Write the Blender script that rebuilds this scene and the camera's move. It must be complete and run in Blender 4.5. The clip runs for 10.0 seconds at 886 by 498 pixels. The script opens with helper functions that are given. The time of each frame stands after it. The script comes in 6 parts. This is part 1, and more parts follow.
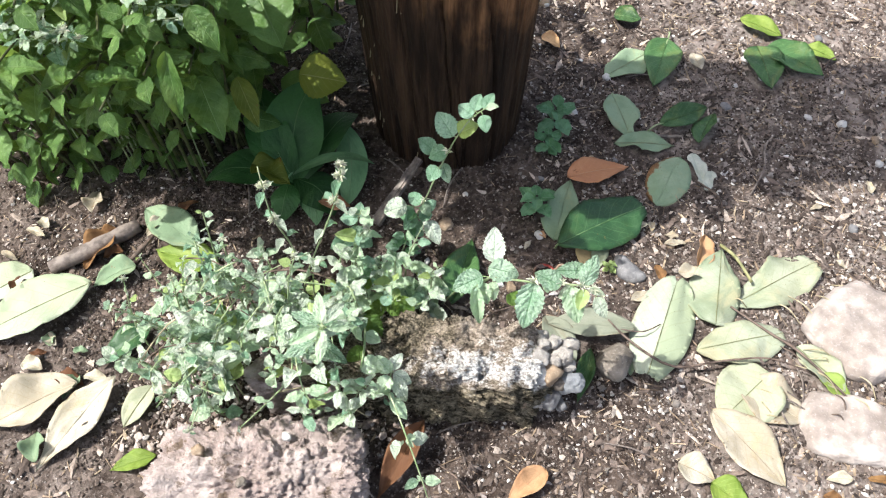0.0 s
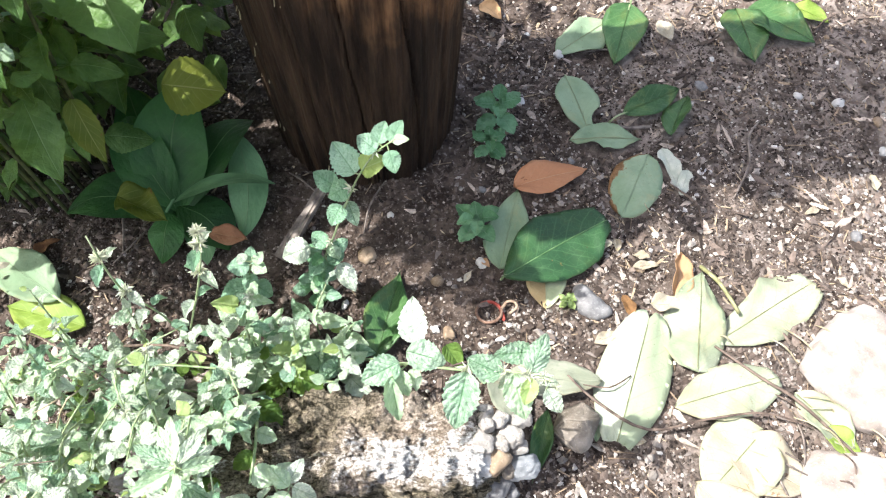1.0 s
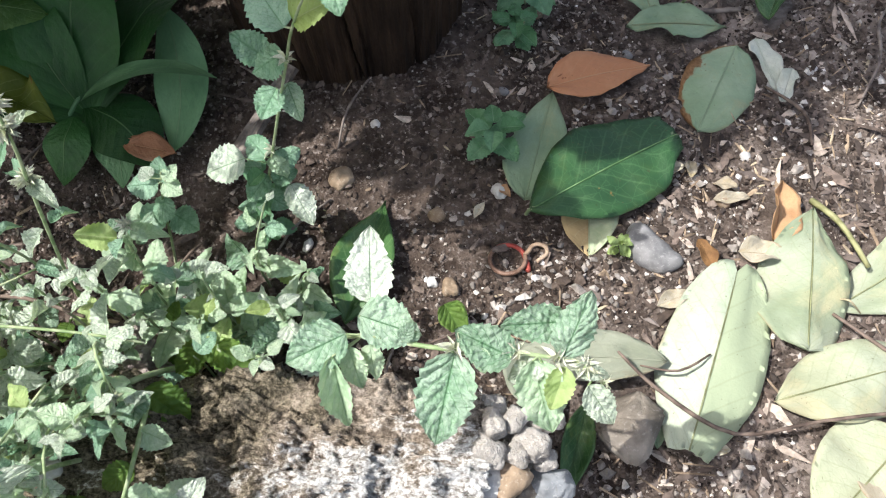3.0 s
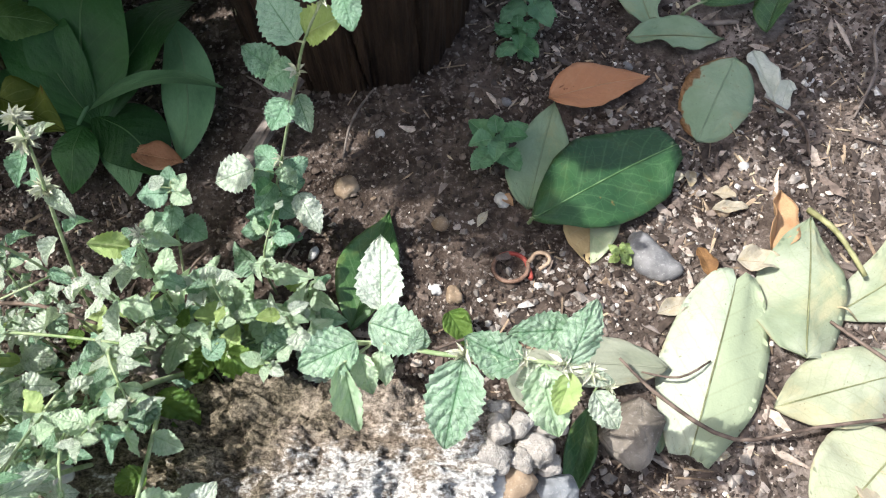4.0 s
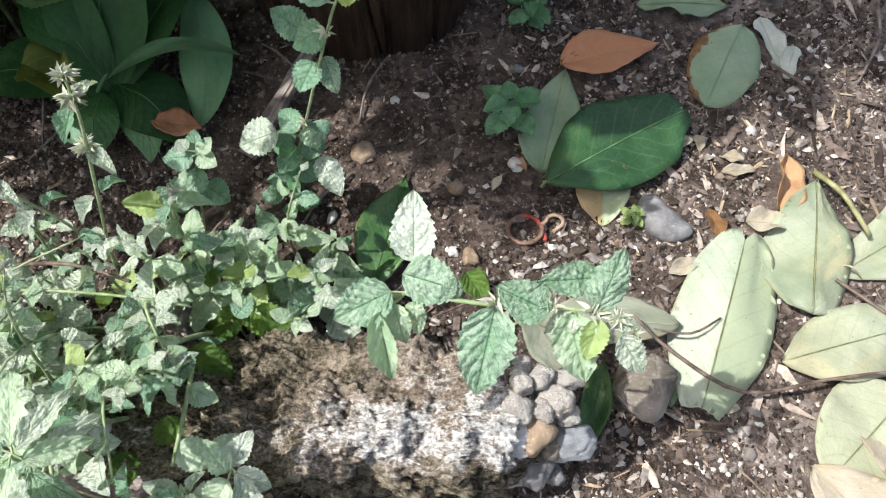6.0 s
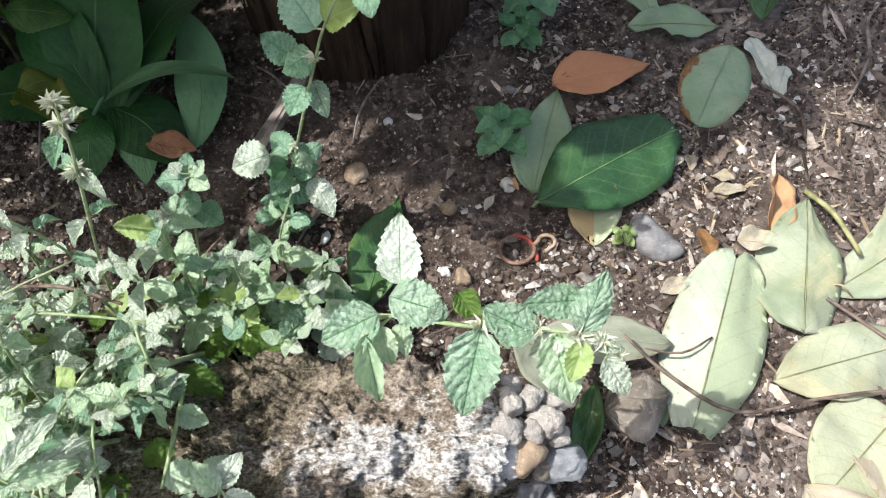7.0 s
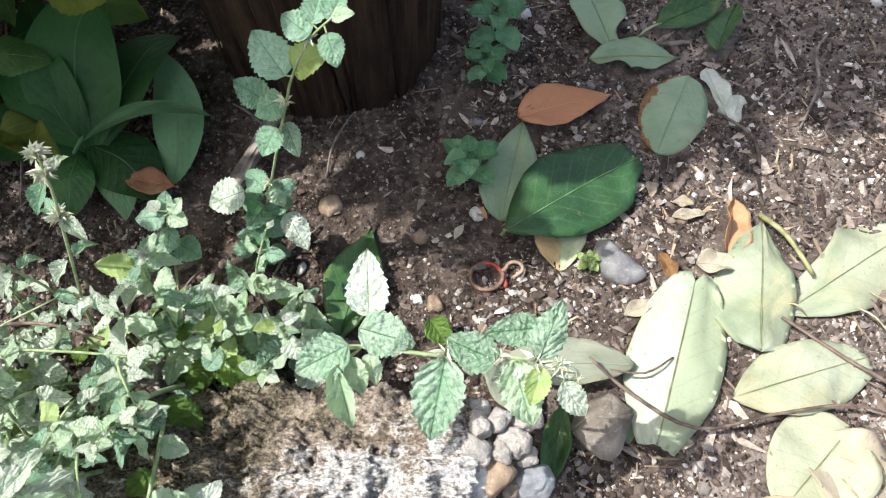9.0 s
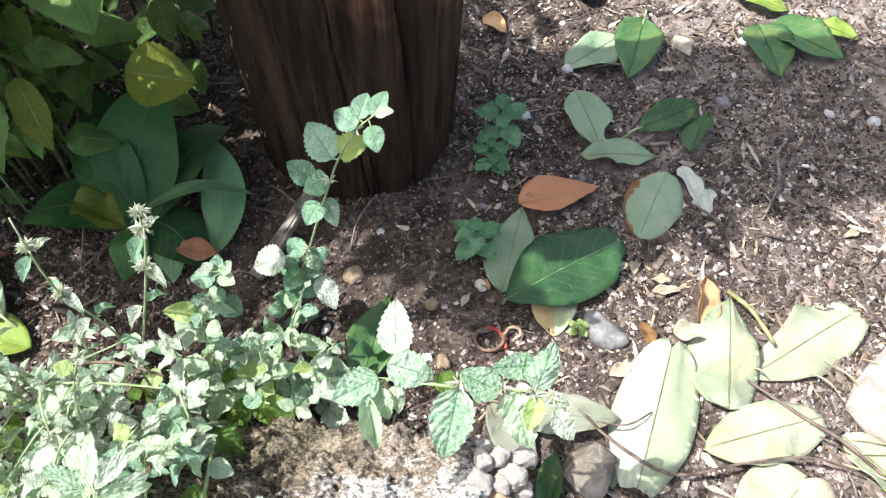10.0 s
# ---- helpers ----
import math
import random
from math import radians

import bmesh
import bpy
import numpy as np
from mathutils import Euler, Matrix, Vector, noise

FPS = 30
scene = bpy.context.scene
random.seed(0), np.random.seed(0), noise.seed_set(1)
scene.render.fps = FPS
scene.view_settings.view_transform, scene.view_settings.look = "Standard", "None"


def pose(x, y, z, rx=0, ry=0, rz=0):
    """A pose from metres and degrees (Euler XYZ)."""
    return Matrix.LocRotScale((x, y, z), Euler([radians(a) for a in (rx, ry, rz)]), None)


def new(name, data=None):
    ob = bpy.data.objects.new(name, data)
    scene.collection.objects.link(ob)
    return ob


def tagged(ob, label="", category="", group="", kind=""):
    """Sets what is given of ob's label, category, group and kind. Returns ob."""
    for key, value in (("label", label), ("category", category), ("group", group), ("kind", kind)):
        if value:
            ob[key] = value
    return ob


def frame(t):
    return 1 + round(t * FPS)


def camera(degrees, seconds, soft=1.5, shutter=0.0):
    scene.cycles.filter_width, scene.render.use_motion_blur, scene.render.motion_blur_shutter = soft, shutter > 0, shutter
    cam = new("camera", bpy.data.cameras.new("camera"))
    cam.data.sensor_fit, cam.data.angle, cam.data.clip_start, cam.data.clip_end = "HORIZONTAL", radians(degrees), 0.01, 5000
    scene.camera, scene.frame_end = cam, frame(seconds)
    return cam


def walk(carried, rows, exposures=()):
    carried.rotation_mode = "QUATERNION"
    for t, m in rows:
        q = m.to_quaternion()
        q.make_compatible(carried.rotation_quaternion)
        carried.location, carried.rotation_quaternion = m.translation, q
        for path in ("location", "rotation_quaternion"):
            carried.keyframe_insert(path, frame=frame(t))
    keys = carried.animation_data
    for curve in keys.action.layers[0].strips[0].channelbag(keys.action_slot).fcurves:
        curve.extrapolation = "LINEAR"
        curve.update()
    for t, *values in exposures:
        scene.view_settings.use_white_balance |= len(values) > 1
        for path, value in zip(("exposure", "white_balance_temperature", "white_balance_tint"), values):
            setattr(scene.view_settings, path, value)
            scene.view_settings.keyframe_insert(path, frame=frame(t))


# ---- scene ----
cam = camera(57.1, 10.0, soft=1.2)
PATH = [
    (0, 0.0021, -0.0574, 0.8833, 33.75, 0.04, 0.01),
    (0.5, 0.0429, 0.1034, 0.8242, 32.33, 0.29, -3.74),
    (1, 0.0563, 0.1417, 0.7780, 29.12, -0.38, -3.42),
    (1.5, 0.0715, 0.1556, 0.7126, 26.97, -0.40, -3.39),
    (1.8, 0.0809, 0.1730, 0.6606, 23.75, 1.43, -0.60),
    (2, 0.0964, 0.2088, 0.6403, 24.21, 0.94, -1.04),
    (2.5, 0.0975, 0.2329, 0.5711, 25.57, 0.40, -1.61),
    (3, 0.0917, 0.2373, 0.5522, 25.92, 1.59, -1.35),
    (4.5, 0.0787, 0.2276, 0.5642, 26.50, 0.92, -1.44),
    (5, 0.0665, 0.2139, 0.5621, 25.32, 0.53, -1.23),
    (5.5, 0.0640, 0.2154, 0.5655, 24.84, 0.73, -1.82),
    (7, 0.0751, 0.2184, 0.5738, 26.03, 1.21, -2.04),
    (7.5, 0.0774, 0.2187, 0.5769, 26.77, 1.55, -2.99),
    (8, 0.0817, 0.2232, 0.5854, 26.71, 0.75, -2.86),
    (8.5, 0.0809, 0.2216, 0.5922, 27.07, 0.72, -3.26),
    (9, 0.0849, 0.2136, 0.5983, 27.37, 0.69, -3.60),
    (9.5, 0.0801, 0.1981, 0.6056, 28.13, 0.65, -3.53),
    (10, 0.0686, 0.1453, 0.6702, 34.09, -0.36, -2.53),
]
walk(cam, [(t, pose(x, y, z, rx, ry, rz)) for t, x, y, z, rx, ry, rz in PATH],
     [(0.0, 0.66), (0.5, 0.95), (1.0, 1.13), (1.5, 1.02), (2.0, 0.85), (2.5, 0.64), (3.0, 0.61), (4.5, 0.66), (5.0, 0.62), (5.5, 0.41), (7.0, 0.52), (7.5, 0.54), (9.0, 0.67), (9.5, 0.70), (10.0, 1.0)])

# ---------------------------------------------------------------- world and light
SUN_TRAVEL = Vector((0.53, 0.008, -0.85)).normalized()
world = bpy.data.worlds.new("daylight")
scene.world = world
world.use_nodes = True
wn = world.node_tree
sky = wn.nodes.new("ShaderNodeTexSky")
sky.sky_type, sky.sun_disc = "NISHITA", False
sky.sun_elevation = math.asin(-SUN_TRAVEL.z)
sky.sun_rotation = math.atan2(-SUN_TRAVEL.x, -SUN_TRAVEL.y)
sky.dust_density, sky.air_density, sky.ozone_density = 4.0, 1.0, 0.6
pale_sky = wn.nodes.new("ShaderNodeHueSaturation")
pale_sky.inputs["Saturation"].default_value = 0.8
wn.links.new(sky.outputs[0], pale_sky.inputs["Color"])
wn.links.new(pale_sky.outputs[0], wn.nodes["Background"].inputs[0])
wn.nodes["Background"].inputs[1].default_value = 0.148
sun_data = bpy.data.lights.new("sun", "SUN")
sun_data.energy, sun_data.angle, sun_data.color = 4.2, radians(0.53), (1.0, 0.975, 0.94)
sun = new("sun", sun_data)
sun.matrix_world = SUN_TRAVEL.to_track_quat("-Z", "Y").to_matrix().to_4x4()


# ---------------------------------------------------------------- materials
class Nodes:
    """Short hand for building a node tree."""

    def __init__(self, name):
        self.mat = bpy.data.materials.new(name)
        self.mat.use_nodes = True
        self.tree = self.mat.node_tree
        self.bsdf = self.tree.nodes["Principled BSDF"]
        self.out = self.tree.nodes["Material Output"]

    def put(self, socket, value):
        if isinstance(value, bpy.types.NodeSocket):
            self.tree.links.new(value, socket)
        elif isinstance(value, tuple) and len(value) == 3 and socket.type == "RGBA":
            socket.default_value = (*value, 1)
        else:
            socket.default_value = value

    def math(self, op, a, b=0.0, c=0.0):
        n = self.tree.nodes.new("ShaderNodeMath")
        n.operation = op
        for i, v in enumerate((a, b, c)):
            self.put(n.inputs[i], v)
        return n.outputs[0]

    def ramp(self, value, lo, hi, a=0.0, b=1.0):
        n = self.tree.nodes.new("ShaderNodeMapRange")
        n.interpolation_type = "SMOOTHSTEP"
        for i, v in enumerate((value, lo, hi, a, b)):
            self.put(n.inputs[i], v)
        return n.outputs[0]

    def mix(self, fac, a, b, blend="MIX"):
        n = self.tree.nodes.new("ShaderNodeMix")
        n.data_type, n.blend_type = "RGBA", blend
        self.put(n.inputs["Factor"], fac)
        self.put(n.inputs[6], a)
        self.put(n.inputs[7], b)
        return n.outputs[2]

    def coords(self, kind="Object", scale=(1, 1, 1)):
        n = self.tree.nodes.new("ShaderNodeTexCoord")
        m = self.tree.nodes.new("ShaderNodeMapping")
        m.inputs["Scale"].default_value = scale
        self.tree.links.new(n.outputs[kind], m.inputs["Vector"])
        return m.outputs[0]

    def noise(self, vec, scale, detail=4.0, rough=0.55, distort=0.0):
        n = self.tree.nodes.new("ShaderNodeTexNoise")
        self.put(n.inputs["Vector"], vec)
        for key, v in (("Scale", scale), ("Detail", detail), ("Roughness", rough), ("Distortion", distort)):
            n.inputs[key].default_value = v
        return n.outputs[0]

    def cells(self, vec, scale, feature="F1"):
        n = self.tree.nodes.new("ShaderNodeTexVoronoi")
        n.feature = feature
        self.put(n.inputs["Vector"], vec)
        n.inputs["Scale"].default_value = scale
        return n.outputs[0]

    def rnd(self):
        return self.tree.nodes.new("ShaderNodeObjectInfo").outputs["Random"]

    def island(self):
        return self.tree.nodes.new("ShaderNodeNewGeometry").outputs["Random Per Island"]

    def hsv(self, col, h=0.5, s=1.0, v=1.0):
        n = self.tree.nodes.new("ShaderNodeHueSaturation")
        for key, value in (("Hue", h), ("Saturation", s), ("Value", v), ("Color", col)):
            self.put(n.inputs[key], value)
        return n.outputs[0]

    def bump(self, height, strength, distance):
        n = self.tree.nodes.new("ShaderNodeBump")
        n.inputs["Strength"].default_value, n.inputs["Distance"].default_value = strength, distance
        self.put(n.inputs["Height"], height)
        self.put(self.bsdf.inputs["Normal"], n.outputs[0])
        return n.outputs[0]

    def done(self, colour, rough=0.8, spec=0.3, metal=0.0):
        self.put(self.bsdf.inputs["Base Color"], colour)
        self.put(self.bsdf.inputs["Roughness"], rough)
        self.bsdf.inputs["Specular IOR Level"].default_value = spec
        self.bsdf.inputs["Metallic"].default_value = metal
        return self.mat


def leaf_material(name, dark, light, vein, veins=7.0, slope=0.55, vein_amount=0.5, rib=0.035, spots=None, spot_amount=0.0,
                  rough=0.5, spec=0.3, through_light=0.25, relief=0.0015, jitter=0.12, glow=None, per_island=False, quilt_amount=0.1, net=0.0, edge=None, tone=None, pale_sheen=None, half=None, worn=None):
    """A leaf: ribs and side veins by its own length and width, patches, spots, and light that comes through the blade."""
    n = Nodes(name)
    uv = n.tree.nodes.new("ShaderNodeUVMap").outputs[0]
    sep = n.tree.nodes.new("ShaderNodeSeparateXYZ")
    n.put(sep.inputs[0], uv)
    u, v = sep.outputs[0], sep.outputs[1]
    obj = n.coords("Object")
    wob = n.math("MULTIPLY", n.math("SUBTRACT", n.noise(uv, 5.0, 2.0), 0.5), 0.12)
    a = n.math("MULTIPLY", n.math("ABSOLUTE", n.math("SUBTRACT", v, 0.5)), 2.0)
    ribmask = n.ramp(a, rib, rib * 0.35, 0.0, 1.0)
    phase = n.math("FRACT", n.math("ADD", n.math("SUBTRACT", n.math("MULTIPLY", u, veins), n.math("MULTIPLY", a, slope * veins * 0.45)), n.math("ADD", wob, 10.0)))
    saw = n.math("MULTIPLY", n.math("ABSOLUTE", n.math("SUBTRACT", phase, 0.5)), 2.0)
    side = n.math("MULTIPLY", n.ramp(saw, 0.9 if pale_sheen else 0.84, 0.99), n.ramp(a, 1.0, 0.6))
    mask = n.math("MAXIMUM", ribmask, n.math("MULTIPLY", side, vein_amount))
    own = n.island() if per_island else n.rnd()
    patch = n.noise(uv, 3.3, 3.0)
    shift = n.tree.nodes.new("ShaderNodeVectorMath")
    shift.operation = "ADD"
    even = n.tree.nodes.new("ShaderNodeVectorMath")
    even.operation = "MULTIPLY"
    n.put(even.inputs[0], uv)
    even.inputs[1].default_value = (1.0, 0.5, 1.0)
    n.put(shift.inputs[0], even.outputs[0])
    comb = n.tree.nodes.new("ShaderNodeCombineXYZ")
    n.put(comb.inputs[0], n.math("MULTIPLY", own, 37.0))
    n.put(comb.inputs[1], n.math("MULTIPLY", own, 19.0))
    n.put(shift.inputs[1], comb.outputs[0])
    own_uv = shift.outputs[0]
    patch = n.noise(own_uv, 2.6, 3.0)
    fine = n.noise(own_uv, 26.0, 3.0, 0.7)
    col = n.mix(n.ramp(n.math("ADD", patch, n.math("MULTIPLY", n.math("SUBTRACT", own, 0.5), 0.35)), 0.3, 0.7), dark, light)
    if tone:
        col = n.mix(n.math("MULTIPLY", n.ramp(n.math("ADD", own, n.math("MULTIPLY", n.math("SUBTRACT", n.noise(own_uv, 1.6, 2.0), 0.5), 1.2)), 0.35, 0.9), 0.5), col, tone)
    col = n.hsv(col, n.math("ADD", 0.5 - 0.009, n.math("MULTIPLY", own, 0.018)), 1.0, n.math("ADD", 1.0 - jitter, n.math("MULTIPLY", fine, 2 * jitter)))
    if net:
        stretch = n.tree.nodes.new("ShaderNodeVectorMath")
        stretch.operation = "MULTIPLY"
        n.put(stretch.inputs[0], own_uv)
        stretch.inputs[1].default_value = (1.0, 0.8, 1.0)
        cells = n.tree.nodes.new("ShaderNodeTexVoronoi")
        cells.feature = "SMOOTH_F1"
        cells.inputs["Scale"].default_value = 13.0
        n.put(cells.inputs["Vector"], stretch.outputs[0])
    # pale fuzz and the sheen of raised fields, highlights put into the colour
    if pale_sheen:
        field = n.math("MULTIPLY", n.ramp(saw, 0.99, 0.8), n.ramp(a, 0.02, 0.1))
        col = n.mix(n.math("MULTIPLY", n.math("MULTIPLY", field, n.ramp(n.noise(own_uv, 5.0, 5.0, 0.75), 0.25, 0.7)), 0.55), col, pale_sheen)
        crease = n.tree.nodes.new("ShaderNodeTexVoronoi")
        crease.feature = "DISTANCE_TO_EDGE"
        crease.inputs["Scale"].default_value = 19.0
        n.put(crease.inputs["Vector"], stretch.outputs[0])
        col = n.mix(n.ramp(crease.outputs["Distance"], 0.08, 0.0, 0.0, 0.38), col, vein)
    if worn:
        blotch = n.ramp(n.noise(own_uv, 1.9, 5.0, 0.7, 0.6), 0.5, 0.68)
        col = n.mix(n.math("MULTIPLY", blotch, 0.7), col, worn)
        net_cells = n.tree.nodes.new("ShaderNodeTexVoronoi")
        net_cells.feature = "DISTANCE_TO_EDGE"
        net_cells.inputs["Scale"].default_value = 17.0
        n.put(net_cells.inputs["Vector"], own_uv)
        col = n.mix(n.ramp(net_cells.outputs["Distance"], 0.05, 0.0, 0.0, 0.28), col, vein)
        bruise = n.ramp(n.noise(own_uv, 4.2, 6.0, 0.75), 0.64, 0.7)
        col = n.mix(n.math("MULTIPLY", bruise, 0.6), col, (worn[0] * 0.5, worn[1] * 0.42, worn[2] * 0.34))
        rim_wear = n.ramp(n.math("ADD", a, n.math("MULTIPLY", n.math("SUBTRACT", n.noise(own_uv, 6.0, 4.0), 0.5), 0.5)), 0.96, 1.1)
        col = n.mix(n.math("MULTIPLY", rim_wear, 0.8), col, (worn[0] * 0.6, worn[1] * 0.45, worn[2] * 0.35))
    if half:
        col = n.mix(n.ramp(v, 0.49, 0.51), col, half)
    col = n.mix(mask, col, vein)
    if spots:
        spot = n.ramp(n.noise(own_uv, 5.0, 4.0, 0.65), 0.72 - spot_amount, 0.76 - spot_amount)
        col = n.mix(spot, col, spots)
        tiny = n.ramp(n.noise(own_uv, 38.0, 2.0, 0.6), 0.675, 0.74)
        col = n.mix(n.math("MULTIPLY", tiny, 0.55), col, (0.1, 0.07, 0.03))
    quilt = n.math("MULTIPLY", n.ramp(saw, 1.0, 0.25), n.ramp(a, 0.0, 0.2))
    if edge:
        rim = n.math("ADD", v, n.math("MULTIPLY", n.math("SUBTRACT", n.noise(uv, 4.0, 3.0), 0.5), 0.5))
        col = n.mix(n.ramp(rim, 0.87, 0.90), col, n.mix(n.ramp(fine, 0.35, 0.65), edge, (edge[0] * 0.6, edge[1] * 0.55, edge[2] * 0.5)))
    relief_map = n.math("MULTIPLY", quilt, quilt_amount)
    if net:
        relief_map = n.math("ADD", relief_map, n.math("MULTIPLY", cells.outputs["Distance"], -net))
    n.bump(n.math("ADD", relief_map, n.math("ADD", n.math("MULTIPLY", ribmask, -0.5), n.math("MULTIPLY", n.noise(own_uv, 18.0, 4.0, 0.65), 0.9))), 0.8, relief)
    n.done(col, n.ramp(fine, 0.2, 0.8, rough - 0.1, rough + 0.1), spec)
    if through_light:
        tr = n.tree.nodes.new("ShaderNodeBsdfTranslucent")
        n.put(tr.inputs["Color"], n.mix(0.5, col, glow or light))
        ms = n.tree.nodes.new("ShaderNodeMixShader")
        ms.inputs[0].default_value = through_light
        n.tree.links.new(n.bsdf.outputs[0], ms.inputs[1])
        n.tree.links.new(tr.outputs[0], ms.inputs[2])
        n.tree.links.new(ms.outputs[0], n.out.inputs[0])
    return n.mat


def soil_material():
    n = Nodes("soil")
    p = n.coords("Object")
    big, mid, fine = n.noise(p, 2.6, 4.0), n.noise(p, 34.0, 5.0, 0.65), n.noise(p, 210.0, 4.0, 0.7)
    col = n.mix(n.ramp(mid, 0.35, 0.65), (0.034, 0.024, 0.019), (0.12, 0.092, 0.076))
    # paler tone for sunlit ground: the sunlight is put into the soil colour
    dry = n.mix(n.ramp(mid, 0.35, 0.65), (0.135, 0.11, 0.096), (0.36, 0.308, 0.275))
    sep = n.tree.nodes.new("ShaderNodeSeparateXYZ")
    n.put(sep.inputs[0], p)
    # sunlit tone grows strongest to the right, weaker left, and far away
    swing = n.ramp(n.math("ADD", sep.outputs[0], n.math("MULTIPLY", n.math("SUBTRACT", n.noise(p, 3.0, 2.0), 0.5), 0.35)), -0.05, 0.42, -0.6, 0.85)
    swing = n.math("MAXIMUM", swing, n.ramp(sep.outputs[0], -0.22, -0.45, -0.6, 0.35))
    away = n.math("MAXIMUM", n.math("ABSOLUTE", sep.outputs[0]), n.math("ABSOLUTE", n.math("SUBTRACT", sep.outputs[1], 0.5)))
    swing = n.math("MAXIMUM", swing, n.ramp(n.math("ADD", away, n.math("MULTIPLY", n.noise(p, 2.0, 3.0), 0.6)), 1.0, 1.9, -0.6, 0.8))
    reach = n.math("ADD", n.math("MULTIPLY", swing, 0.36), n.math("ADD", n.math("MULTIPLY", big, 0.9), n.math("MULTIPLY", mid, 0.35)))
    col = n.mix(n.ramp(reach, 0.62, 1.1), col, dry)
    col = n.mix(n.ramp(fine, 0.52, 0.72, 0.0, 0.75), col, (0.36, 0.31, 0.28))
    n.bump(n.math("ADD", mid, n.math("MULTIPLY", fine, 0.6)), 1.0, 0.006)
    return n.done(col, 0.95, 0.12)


def island_material(name, a, b, c, rough=0.85, grain=180.0, spec=0.2, relief=0.001):
    """For joined crumbs: each island takes a tone between three colours."""
    n = Nodes(name)
    r = n.island()
    col = n.mix(n.ramp(r, 0.0, 0.6), a, b)
    col = n.mix(n.ramp(r, 0.72, 0.96), col, c)
    g = n.noise(n.coords("Object"), grain, 4.0, 0.65)
    col = n.hsv(col, 0.5, 1.0, n.ramp(g, 0.25, 0.75, 0.6, 1.35))
    n.bump(g, 0.7, relief)
    return n.done(col, rough, spec)


def stone_material(name, a, b, speck, scale=60.0, rough=0.85, relief=0.003, moss=None, moss_amount=0.5, back=0.0):
    n = Nodes(name)
    p = n.coords("Object")
    big, mid, fine = n.noise(p, scale * 0.25, 4.0), n.noise(p, scale, 5.0, 0.6), n.noise(p, scale * 6, 3.0, 0.7)
    col = n.mix(n.ramp(big, 0.35, 0.65), a, b)
    col = n.mix(n.ramp(fine, 0.55, 0.7, 0.0, 0.6), col, speck)
    col = n.hsv(col, 0.5, 1.0, n.ramp(mid, 0.25, 0.75, 0.72, 1.2))
    if moss:
        m = n.noise(p, 24.0, 6.0, 0.7, 0.4)
        if back:
            sep = n.tree.nodes.new("ShaderNodeSeparateXYZ")
            n.put(sep.inputs[0], p)
            m = n.math("ADD", m, n.math("MULTIPLY", sep.outputs[1], back))
        col = n.mix(n.ramp(m, 0.62 - moss_amount * 0.2, 0.7 - moss_amount * 0.2), col, moss)
    n.bump(n.math("ADD", mid, n.math("MULTIPLY", fine, 0.5)), 1.0, relief)
    return n.done(col, rough, 0.25)


def concrete_material():
    """A lump of poor concrete: white lime crust along its ridge, sand beside it, earth and moss on its back, a darker
    brown low front.
    """
    n = Nodes("old_concrete")
    p = n.coords("Object")
    sep = n.tree.nodes.new("ShaderNodeSeparateXYZ")
    n.put(sep.inputs[0], p)
    x, y, z = sep.outputs
    big, mid, fine = n.noise(p, 24.0, 6.0, 0.65, 0.6), n.noise(p, 90.0, 6.0, 0.72, 0.4), n.noise(p, 380.0, 4.0, 0.7)
    fibre = n.noise(n.coords("Object", (0.4, 1, 1)), 120.0, 6.0, 0.75, 1.0)
    rough_mix = n.math("ADD", n.math("MULTIPLY", fibre, 0.6), n.math("MULTIPLY", fine, 0.4))
    moss = n.mix(n.ramp(rough_mix, 0.38, 0.62), (0.045, 0.038, 0.024), (0.36, 0.305, 0.22))
    sand = n.mix(n.ramp(rough_mix, 0.36, 0.62), (0.17, 0.13, 0.095), (0.56, 0.475, 0.39))
    crust = n.mix(n.ramp(rough_mix, 0.36, 0.6), (0.5, 0.47, 0.43), (0.86, 0.86, 0.85))
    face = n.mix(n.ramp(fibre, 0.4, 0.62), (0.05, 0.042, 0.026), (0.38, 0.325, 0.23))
    col = n.mix(n.ramp(n.math("ADD", n.math("ADD", n.math("MULTIPLY", x, 4.0), n.math("MULTIPLY", y, -1.5)), n.math("MULTIPLY", big, 1.5)), 0.6, 1.0), moss, sand)
    ridge = n.math("MULTIPLY", n.math("ABSOLUTE", n.math("ADD", y, 0.018)), -9.0)
    lime = n.math("ADD", n.math("ADD", n.math("MULTIPLY", x, 2.6), ridge), n.math("ADD", n.math("MULTIPLY", big, 1.3), n.math("MULTIPLY", rough_mix, 1.4)))
    col = n.mix(n.ramp(lime, 1.29, 1.58), col, crust)
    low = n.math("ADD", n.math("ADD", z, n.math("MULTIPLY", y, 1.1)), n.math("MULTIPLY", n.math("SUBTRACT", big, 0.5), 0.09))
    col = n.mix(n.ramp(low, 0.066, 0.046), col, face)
    col = n.mix(n.ramp(mid, 0.4, 0.32, 0.0, 0.6), col, (0.07, 0.055, 0.04))
    col = n.hsv(col, 0.5, 1.0, n.ramp(fine, 0.3, 0.7, 0.68, 1.25))
    n.bump(n.math("ADD", n.math("MULTIPLY", mid, 0.9), n.math("ADD", n.math("MULTIPLY", fine, 0.8), n.math("MULTIPLY", fibre, 0.8))), 1.0, 0.005)
    return n.done(col, 0.95, 0.2)


